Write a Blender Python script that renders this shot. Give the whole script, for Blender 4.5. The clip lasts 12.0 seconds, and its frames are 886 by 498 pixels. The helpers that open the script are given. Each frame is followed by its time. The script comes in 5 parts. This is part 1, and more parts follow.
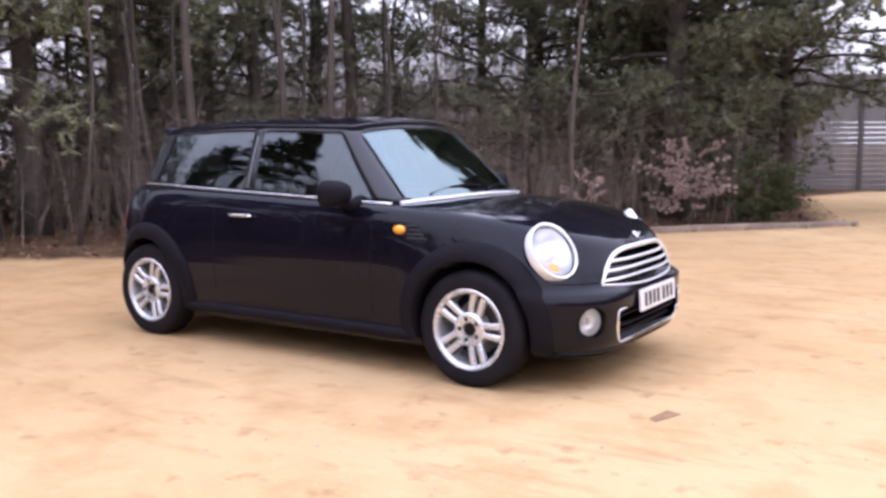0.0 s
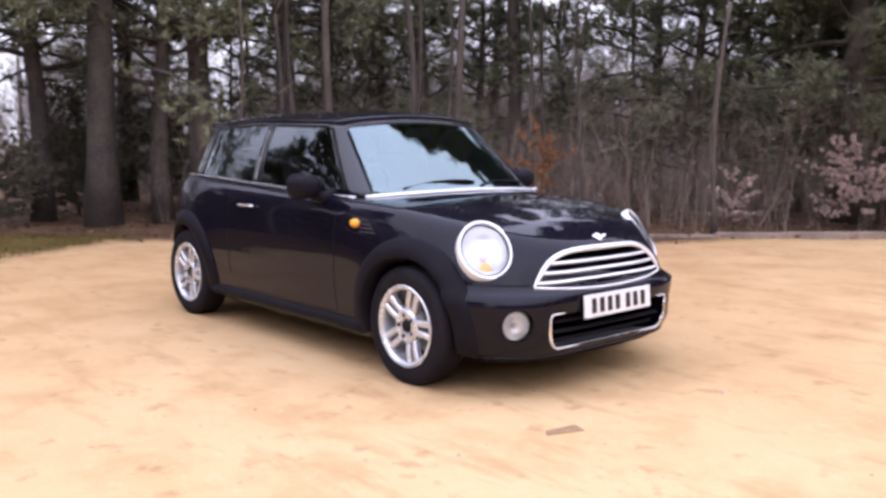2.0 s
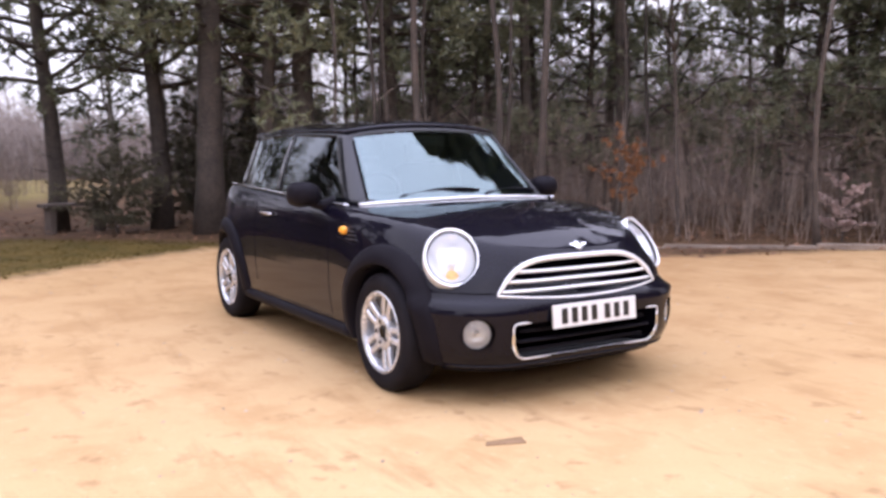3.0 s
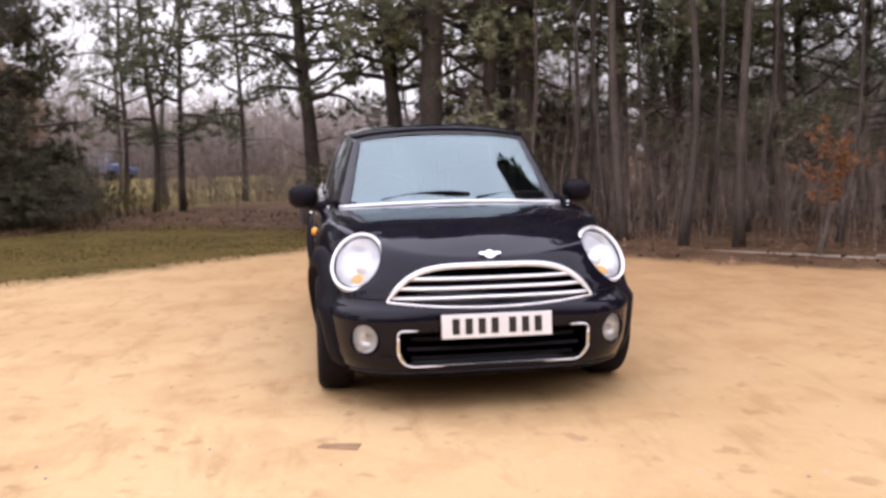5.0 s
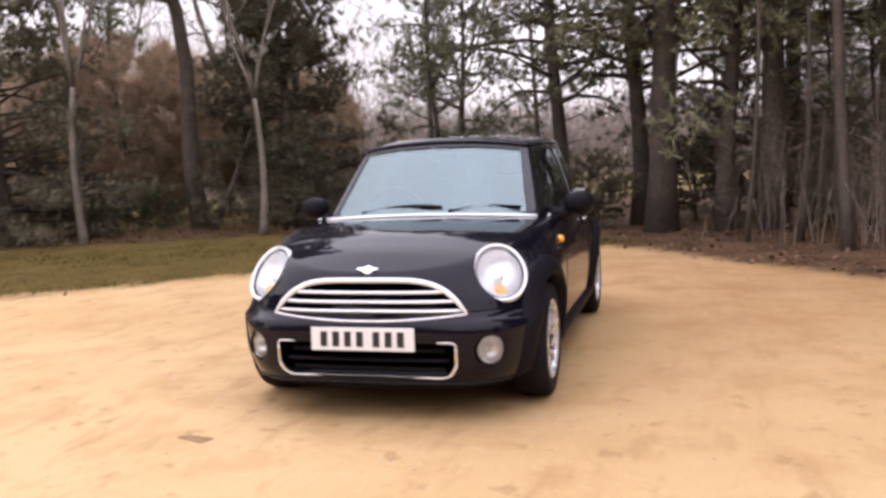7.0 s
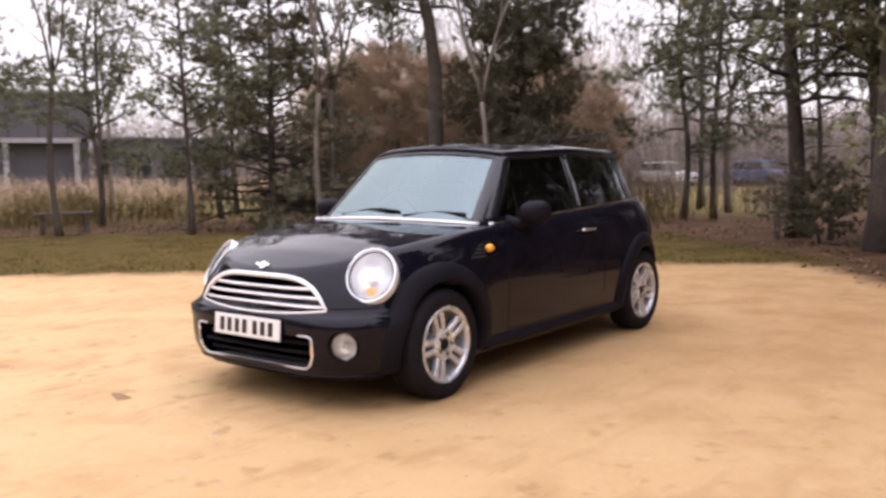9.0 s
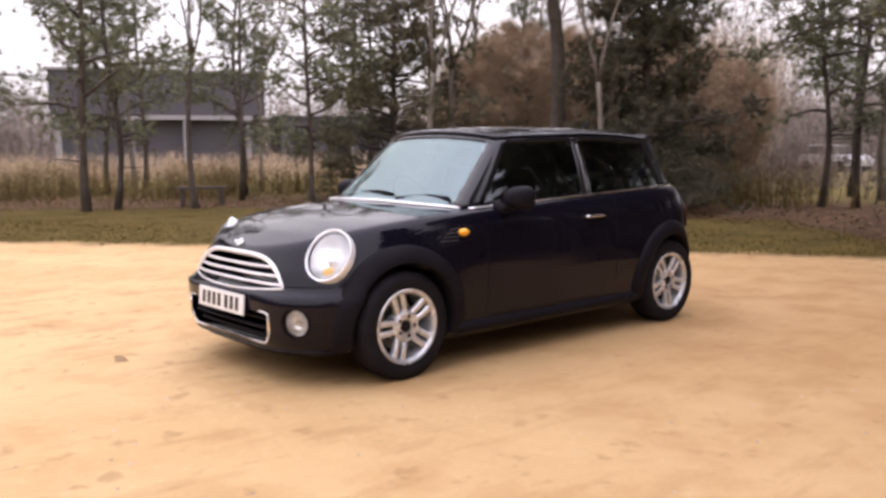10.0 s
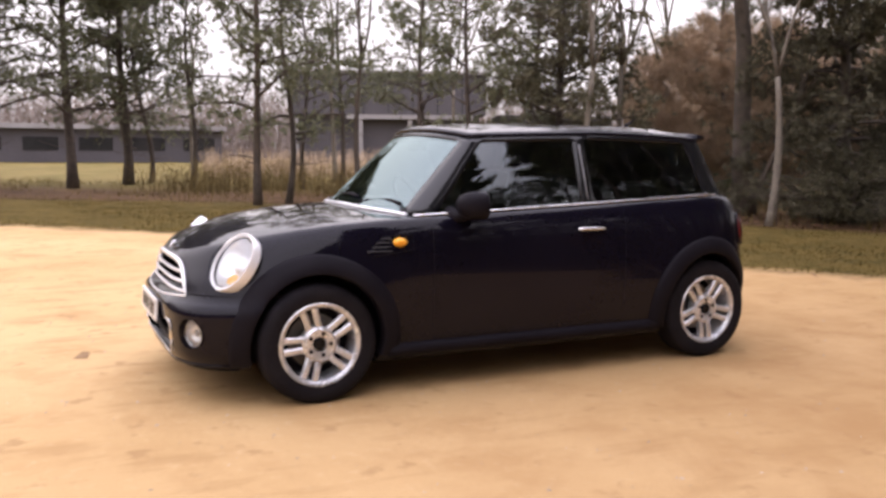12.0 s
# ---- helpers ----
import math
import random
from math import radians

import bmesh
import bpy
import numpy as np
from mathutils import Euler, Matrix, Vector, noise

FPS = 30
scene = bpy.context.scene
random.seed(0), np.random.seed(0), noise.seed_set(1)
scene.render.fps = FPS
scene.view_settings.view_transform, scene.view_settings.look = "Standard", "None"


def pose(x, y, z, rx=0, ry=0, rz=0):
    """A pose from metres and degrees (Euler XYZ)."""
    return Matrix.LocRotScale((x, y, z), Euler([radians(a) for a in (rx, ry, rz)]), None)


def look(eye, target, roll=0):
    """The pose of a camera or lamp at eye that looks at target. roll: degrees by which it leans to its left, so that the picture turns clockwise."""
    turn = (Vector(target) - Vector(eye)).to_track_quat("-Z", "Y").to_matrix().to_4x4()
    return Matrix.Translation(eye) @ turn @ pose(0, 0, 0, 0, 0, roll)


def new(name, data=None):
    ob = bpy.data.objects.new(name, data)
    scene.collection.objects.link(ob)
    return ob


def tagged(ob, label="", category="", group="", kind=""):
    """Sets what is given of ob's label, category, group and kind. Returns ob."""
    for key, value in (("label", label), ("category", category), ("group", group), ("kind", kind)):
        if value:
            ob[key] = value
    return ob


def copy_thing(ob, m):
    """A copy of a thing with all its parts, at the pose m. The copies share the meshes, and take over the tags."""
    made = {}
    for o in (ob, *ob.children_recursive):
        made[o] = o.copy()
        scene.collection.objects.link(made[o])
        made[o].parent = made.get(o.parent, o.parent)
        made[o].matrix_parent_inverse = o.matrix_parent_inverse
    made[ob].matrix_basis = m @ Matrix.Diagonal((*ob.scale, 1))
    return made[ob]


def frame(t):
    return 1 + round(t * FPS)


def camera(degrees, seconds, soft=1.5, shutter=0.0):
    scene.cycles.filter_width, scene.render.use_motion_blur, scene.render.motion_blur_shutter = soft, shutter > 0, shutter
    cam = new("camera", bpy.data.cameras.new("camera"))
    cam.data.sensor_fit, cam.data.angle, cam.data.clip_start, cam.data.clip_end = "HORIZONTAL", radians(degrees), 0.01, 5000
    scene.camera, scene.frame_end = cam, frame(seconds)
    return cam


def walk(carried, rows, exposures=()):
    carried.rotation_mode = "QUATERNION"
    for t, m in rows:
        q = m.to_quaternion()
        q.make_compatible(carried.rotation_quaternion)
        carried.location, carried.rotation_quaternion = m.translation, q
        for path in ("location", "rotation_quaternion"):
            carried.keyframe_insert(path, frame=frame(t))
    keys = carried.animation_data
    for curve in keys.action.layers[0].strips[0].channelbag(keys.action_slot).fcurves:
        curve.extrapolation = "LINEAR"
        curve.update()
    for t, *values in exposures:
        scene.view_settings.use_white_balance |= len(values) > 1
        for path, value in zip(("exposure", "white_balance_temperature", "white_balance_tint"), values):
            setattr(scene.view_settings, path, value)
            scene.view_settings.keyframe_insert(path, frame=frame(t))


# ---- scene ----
cam = camera(54.0, 12.0, soft=3.0, shutter=0.4)
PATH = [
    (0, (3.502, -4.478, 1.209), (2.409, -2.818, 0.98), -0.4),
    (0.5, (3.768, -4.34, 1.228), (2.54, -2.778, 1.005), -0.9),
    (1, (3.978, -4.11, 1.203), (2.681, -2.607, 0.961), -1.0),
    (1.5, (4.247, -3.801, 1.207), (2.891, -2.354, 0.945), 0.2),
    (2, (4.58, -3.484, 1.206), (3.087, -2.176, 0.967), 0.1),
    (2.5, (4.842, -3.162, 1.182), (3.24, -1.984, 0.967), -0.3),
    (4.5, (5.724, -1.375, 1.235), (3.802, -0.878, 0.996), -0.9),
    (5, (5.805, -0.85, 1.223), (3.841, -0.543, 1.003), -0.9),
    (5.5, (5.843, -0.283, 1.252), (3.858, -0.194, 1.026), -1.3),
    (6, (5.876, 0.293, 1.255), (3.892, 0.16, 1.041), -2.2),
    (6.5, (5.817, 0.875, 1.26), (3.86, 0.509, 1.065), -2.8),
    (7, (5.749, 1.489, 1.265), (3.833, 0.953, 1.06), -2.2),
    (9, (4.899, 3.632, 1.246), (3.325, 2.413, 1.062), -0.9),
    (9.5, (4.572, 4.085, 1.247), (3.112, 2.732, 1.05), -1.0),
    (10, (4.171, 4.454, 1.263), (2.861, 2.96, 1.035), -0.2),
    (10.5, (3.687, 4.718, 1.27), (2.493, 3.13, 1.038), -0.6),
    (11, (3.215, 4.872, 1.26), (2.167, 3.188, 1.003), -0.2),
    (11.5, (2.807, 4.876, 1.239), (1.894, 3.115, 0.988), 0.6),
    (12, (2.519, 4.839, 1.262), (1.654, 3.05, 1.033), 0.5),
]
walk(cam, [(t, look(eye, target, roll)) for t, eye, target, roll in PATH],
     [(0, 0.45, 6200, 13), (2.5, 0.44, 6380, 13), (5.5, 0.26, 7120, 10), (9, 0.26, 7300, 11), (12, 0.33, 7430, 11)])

# ---- world, sun, exposure ----
world = bpy.data.worlds.new("overcast_sky")
scene.world = world
world.use_nodes = True
wn, wl = world.node_tree.nodes, world.node_tree.links
sky = wn.new("ShaderNodeTexSky")
sky.sky_type, sky.sun_disc = "NISHITA", False
sky.sun_elevation, sky.sun_rotation = radians(38), radians(120)
grey = wn.new("ShaderNodeHueSaturation")
grey.inputs["Saturation"].default_value = 0.12
cloud_at = wn.new("ShaderNodeTexCoord")
cloud = wn.new("ShaderNodeTexNoise")
cloud.inputs["Scale"].default_value, cloud.inputs["Detail"].default_value = 2.2, 4
cloud_ramp = wn.new("ShaderNodeMapRange")
cloud_ramp.inputs["To Min"].default_value, cloud_ramp.inputs["To Max"].default_value = 0.8, 1.2
height = wn.new("ShaderNodeSeparateXYZ")
lift = wn.new("ShaderNodeMath")
lift.operation = "MULTIPLY_ADD"
lift.inputs[1].default_value, lift.inputs[2].default_value = 1.10, 0.56
lift.use_clamp = False
both = wn.new("ShaderNodeMath")
both.operation = "MULTIPLY"
veil = wn.new("ShaderNodeMix")
veil.data_type = "RGBA"
veil.inputs["Factor"].default_value = 0.85
tone = wn.new("ShaderNodeMix")
tone.data_type = "RGBA"
tone.inputs[6].default_value, tone.inputs[7].default_value = (12.9, 12.7, 14.9, 1), (12.1, 12.4, 17.0, 1)
shade = wn.new("ShaderNodeVectorMath")
shade.operation = "SCALE"
wl.new(sky.outputs[0], grey.inputs["Color"])
wl.new(grey.outputs[0], veil.inputs[6])
wl.new(cloud_at.outputs["Generated"], cloud.inputs["Vector"])
wl.new(cloud.outputs[0], cloud_ramp.inputs[0])
wl.new(veil.outputs[2], shade.inputs[0])
wl.new(cloud_at.outputs["Generated"], height.inputs[0])
wl.new(height.outputs["Z"], lift.inputs[0])
wl.new(height.outputs["Z"], tone.inputs["Factor"])
wl.new(tone.outputs[2], veil.inputs[7])
wl.new(lift.outputs[0], both.inputs[0])
wl.new(cloud_ramp.outputs[0], both.inputs[1])
wl.new(both.outputs[0], shade.inputs["Scale"])
wl.new(shade.outputs[0], wn["Background"].inputs["Color"])
wn["Background"].inputs["Strength"].default_value = 0.13
sun = new("sun", bpy.data.lights.new("sun", "SUN"))
sun.data.energy, sun.data.angle, sun.data.color = 0.6, radians(160), (1.0, 0.95, 0.88)
sun.matrix_world = look((12, -6, 14), (0, 0, 0))

# ---- materials ----
def surface(name, dark, light, scale=3.0, fine=40.0, rough=0.7, metal=0.0, bump=0.3, depth=0.01, coat=0.0, spread=0.15, per_object=0.0, spec=0.5, per_island=0.0):
    """A two-scale procedural surface: broad stains, fine grain, uneven gloss and relief."""
    m = bpy.data.materials.new(name)
    m.use_nodes = True
    n, l = m.node_tree.nodes, m.node_tree.links
    b = n["Principled BSDF"]
    at = n.new("ShaderNodeTexCoord")
    broad, grain = n.new("ShaderNodeTexNoise"), n.new("ShaderNodeTexNoise")
    broad.inputs["Scale"].default_value, broad.inputs["Detail"].default_value = scale, 5
    grain.inputs["Scale"].default_value, grain.inputs["Detail"].default_value = fine, 3
    for t in (broad, grain):
        l.new(at.outputs["Object"], t.inputs["Vector"])
    both = n.new("ShaderNodeMath")
    both.operation = "MULTIPLY_ADD"
    both.inputs[1].default_value = 0.45
    half = n.new("ShaderNodeMath")
    half.operation = "MULTIPLY"
    half.inputs[1].default_value = 0.55
    l.new(broad.outputs[0], half.inputs[0])
    l.new(grain.outputs[0], both.inputs[0])
    l.new(half.outputs[0], both.inputs[2])
    ramp = n.new("ShaderNodeMapRange")
    ramp.inputs["From Min"].default_value, ramp.inputs["From Max"].default_value = 0.32, 0.68
    l.new(both.outputs[0], ramp.inputs[0])
    mix = n.new("ShaderNodeMix")
    mix.data_type = "RGBA"
    mix.inputs[6].default_value, mix.inputs[7].default_value = (*dark, 1), (*light, 1)
    l.new(ramp.outputs[0], mix.inputs[0])
    colour = mix.outputs[2]
    for amount, node, out in ((per_object, "ShaderNodeObjectInfo", "Random"), (per_island, "ShaderNodeNewGeometry", "Random Per Island")):
        if amount:
            info = n.new(node)
            vary = n.new("ShaderNodeMapRange")
            vary.inputs["To Min"].default_value, vary.inputs["To Max"].default_value = 1 - amount, 1 + amount
            l.new(info.outputs[out], vary.inputs[0])
            tint = n.new("ShaderNodeHueSaturation")
            l.new(vary.outputs[0], tint.inputs["Value"])
            l.new(colour, tint.inputs["Color"])
            colour = tint.outputs[0]
    l.new(colour, b.inputs["Base Color"])
    r = n.new("ShaderNodeMapRange")
    r.inputs["To Min"].default_value, r.inputs["To Max"].default_value = max(rough - spread, 0.02), min(rough + spread, 1)
    l.new(both.outputs[0], r.inputs[0])
    l.new(r.outputs[0], b.inputs["Roughness"])
    b.inputs["Metallic"].default_value, b.inputs["Coat Weight"].default_value = metal, coat
    b.inputs["Coat Roughness"].default_value, b.inputs["Coat IOR"].default_value, b.inputs["Specular IOR Level"].default_value = 0.03, 1.43, spec
    if bump:
        relief = n.new("ShaderNodeBump")
        relief.inputs["Strength"].default_value, relief.inputs["Distance"].default_value = bump, depth
        l.new(both.outputs[0], relief.inputs["Height"])
        l.new(relief.outputs[0], b.inputs["Normal"])
    return m


def glazing(name, tint, ior=1.5, rough=0.01, sheen=(1, 1, 1)):
    """Thin glass: a tinted clear pane with a Fresnel gloss over it."""
    m = bpy.data.materials.new(name)
    m.use_nodes = True
    n, l = m.node_tree.nodes, m.node_tree.links
    n.remove(n["Principled BSDF"])
    clear, gloss, fres, mix = (n.new("ShaderNode" + k) for k in ("BsdfTransparent", "BsdfGlossy", "Fresnel", "MixShader"))
    clear.inputs[0].default_value = (*tint, 1)
    gloss.inputs["Color"].default_value = (*sheen, 1)
    gloss.inputs["Roughness"].default_value = rough
    fres.inputs[0].default_value = ior
    l.new(fres.outputs[0], mix.inputs[0])
    l.new(clear.outputs[0], mix.inputs[1])
    l.new(gloss.outputs[0], mix.inputs[2])
    l.new(mix.outputs[0], n["Material Output"].inputs[0])
    return m


PAINT = surface("black_car_paint", (0.0043, 0.0036, 0.0078), (0.0062, 0.0052, 0.0108), 2, 60, 0.36, 0.0, 0.0, coat=1.0, spread=0.05, spec=0.008)
PAINT.node_tree.nodes["Principled BSDF"].inputs["Specular Tint"].default_value = (0.72, 0.68, 1.0, 1)
PAINT.node_tree.nodes["Principled BSDF"].inputs["Coat IOR"].default_value = 1.31
PAINT.node_tree.nodes["Principled BSDF"].inputs["Coat Roughness"].default_value = 0.012
PLASTIC = surface("black_textured_plastic", (0.0075, 0.0064, 0.0092), (0.0135, 0.0118, 0.0155), 6, 220, 0.5, bump=0.25, depth=0.002, spec=0.06)
GLOSS_BLACK = surface("gloss_black_trim", (0.006, 0.006, 0.007), (0.010, 0.010, 0.011), 4, 80, 0.15, bump=0.0, spread=0.04, spec=0.12)
PILLAR_BLACK = surface("polished_black_pillars", (0.008, 0.008, 0.010), (0.012, 0.012, 0.014), 4, 80, 0.10, bump=0.0, spread=0.03, spec=0.45)
RUBBER = surface("tyre_rubber", (0.009, 0.0080, 0.0105), (0.019, 0.017, 0.0195), 9, 120, 0.7, bump=0.4, depth=0.003, spec=0.06)
CHROME = surface("bright_chrome", (0.80, 0.80, 0.82), (0.90, 0.90, 0.91), 8, 90, 0.10, 1.0, bump=0.0, spread=0.04)
SILVER = surface("silver_alloy_paint", (0.56, 0.57, 0.60), (0.70, 0.71, 0.74), 10, 120, 0.26, 0.6, bump=0.05, depth=0.001)
REFLECTOR = surface("lamp_reflector", (0.86, 0.86, 0.88), (0.94, 0.94, 0.95), 20, 90, 0.22, 0.5, bump=0.4, depth=0.004)
SATIN = surface("satin_chrome", (0.84, 0.84, 0.86), (0.93, 0.93, 0.94), 8, 90, 0.22, 0.25, bump=0.0, spread=0.05)
PILLAR_GLINT = surface("grey_pillar_glint", (0.16, 0.16, 0.17), (0.26, 0.26, 0.27), 8, 90, 0.35, 0.3, bump=0.0)
VENT_GREY = surface("dull_grey_vent_slats", (0.045, 0.045, 0.05), (0.075, 0.075, 0.08), 8, 90, 0.45, bump=0.0, spec=0.2)
CABIN = surface("dark_cabin_trim", (0.012, 0.012, 0.014), (0.03, 0.03, 0.033), 5, 90, 0.8, bump=0.2)
WINDSCREEN = glazing("windscreen_glass", (0.42, 0.54, 0.54), 2.35, sheen=(0.80, 1.0, 1.0))
SIDE_GLASS = glazing("tinted_side_glass", (0.15, 0.17, 0.17), 1.8, sheen=(0.9, 0.97, 1.0))
LENS = glazing("clear_lens", (0.93, 0.94, 0.94), 1.45)
BULB_AMBER = surface("pale_amber_bulb", (0.90, 0.46, 0.12), (0.96, 0.60, 0.22), 30, 200, 0.25, bump=0.1)
AMBER = surface("amber_lens", (0.92, 0.34, 0.02), (0.98, 0.48, 0.06), 30, 200, 0.2, bump=0.1, spec=0.6)
RED_LENS = surface("red_lens", (0.075, 0.006, 0.008), (0.12, 0.012, 0.014), 30, 200, 0.15, bump=0.1)
WHITE_PLATE = surface("white_plate", (0.74, 0.74, 0.74), (0.82, 0.82, 0.81), 6, 80, 0.35, bump=0.0)
BLACK_INK = surface("black_ink", (0.012, 0.012, 0.012), (0.02, 0.02, 0.02), 6, 80, 0.4, bump=0.0)
BARK_PINE = surface("pine_bark", (0.030, 0.024, 0.020), (0.105, 0.080, 0.063), 4, 26, 0.9, bump=0.9, depth=0.04, per_object=0.2)
BARK_DARK = surface("dark_young_bark", (0.034, 0.027, 0.022), (0.105, 0.080, 0.064), 4, 28, 0.9, bump=0.6, depth=0.02, per_object=0.3)
BARK_PALE = surface("pale_birch_bark", (0.085, 0.070, 0.055), (0.22, 0.187, 0.15), 5, 30, 0.85, bump=0.5, depth=0.02, per_object=0.2)
BARK_BROWN = surface("brown_bark", (0.052, 0.042, 0.035), (0.145, 0.114, 0.090), 4, 28, 0.9, bump=0.7, depth=0.03, per_object=0.2)
NEEDLES = surface("pine_needles", (0.090, 0.098, 0.055), (0.205, 0.207, 0.122), 1.2, 9, 0.65, bump=0.0, per_object=0.25, per_island=0.35, spec=0.3)
MOUND_TWIGS = surface("warm_brown_twigs", (0.34, 0.25, 0.17), (0.56, 0.43, 0.31), 0.2, 2, 0.9, bump=0.0, per_island=0.2, spec=0.1)
YEW = surface("dark_evergreen_leaves", (0.078, 0.073, 0.043), (0.170, 0.152, 0.098), 1.5, 9, 0.65, bump=0.0, per_object=0.2, per_island=0.4, spec=0.3)
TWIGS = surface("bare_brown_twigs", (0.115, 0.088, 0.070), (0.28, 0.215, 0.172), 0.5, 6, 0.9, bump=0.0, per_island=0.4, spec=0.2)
# haze put into the colour: paler, greyer twigs for woodland farther off
HAZED_TWIGS = surface("haze_paled_distant_twigs", (0.165, 0.138, 0.122), (0.33, 0.275, 0.245), 0.15, 2, 0.9, bump=0.0, per_island=0.3, spec=0.1)
DRY_HEADS = surface("faded_pink_flower_heads", (0.36, 0.25, 0.22), (0.66, 0.52, 0.46), 6, 30, 0.9, bump=0.0, per_island=0.3)
RUSSET = surface("russet_beech_leaves", (0.18, 0.075, 0.032), (0.38, 0.19, 0.085), 5, 30, 0.8, bump=0.0, per_island=0.35)
GRASS = surface("short_winter_grass", (0.044, 0.034, 0.008), (0.112, 0.078, 0.021), 1.5, 12, 0.85, bump=0.0, per_island=0.25, spec=0.05)
STRAW = surface("dry_yellow_grass", (0.085, 0.062, 0.025), (0.235, 0.170, 0.070), 0.8, 8, 0.85, bump=0.0, per_island=0.35, spec=0.2)
LITTER = surface("brown_leaf_litter", (0.07, 0.035, 0.020), (0.25, 0.14, 0.085), 2, 14, 0.85, bump=0.0, per_island=0.5, spec=0.2)
KERB = surface("weathered_kerb_stone", (0.16, 0.12, 0.09), (0.36, 0.28, 0.215), 5, 60, 0.9, bump=0.5, depth=0.01, per_object=0.15)
DARK_STONE = surface("dark_flat_stone", (0.22, 0.135, 0.075), (0.33, 0.215, 0.125), 14, 90, 0.9, bump=0.4, spec=0.05)
STONE = surface("grey_brown_stone", (0.24, 0.175, 0.125), (0.46, 0.36, 0.27), 9, 70, 0.85, bump=0.5, depth=0.01, per_island=0.3)
FENCE = surface("grey_fence_boards", (0.20, 0.19, 0.185), (0.33, 0.315, 0.305), 3, 50, 0.8, bump=0.3, per_object=0.1)
FENCE_DARK = surface("dark_fence_posts", (0.10, 0.095, 0.09), (0.17, 0.16, 0.155), 3, 50, 0.8, bump=0.3)
CLAD = surface("dark_grey_cladding", (0.052, 0.047, 0.054), (0.085, 0.077, 0.088), 0.3, 6, 0.7, bump=0.1)
CLAD_LIGHT = surface("pale_grey_concrete", (0.22, 0.205, 0.21), (0.32, 0.305, 0.31), 0.5, 8, 0.8, bump=0.1)
DARK_GLASS = surface("dark_window_glass", (0.015, 0.016, 0.018), (0.03, 0.03, 0.034), 1, 9, 0.15, bump=0.0, spread=0.05)

BUSH_GREEN = surface("mid_green_bush_leaves", (0.055, 0.070, 0.026), (0.125, 0.140, 0.060), 2, 12, 0.65, bump=0.0, per_island=0.35, spec=0.3)
OLD_WOOD = surface("weathered_bench_wood", (0.055, 0.042, 0.034), (0.13, 0.10, 0.08), 5, 60, 0.85, bump=0.5, per_object=0.2)
PALE_WOOD = surface("pale_weathered_wood", (0.30, 0.26, 0.21), (0.48, 0.43, 0.36), 6, 60, 0.8, bump=0.3)
FAR_BLUE = surface("faded_blue_car_paint", (0.045, 0.065, 0.13), (0.06, 0.085, 0.17), 2, 30, 0.35, bump=0.0)
FAR_WHITE = surface("white_car_paint", (0.62, 0.62, 0.63), (0.72, 0.72, 0.72), 2, 30, 0.35, bump=0.0)


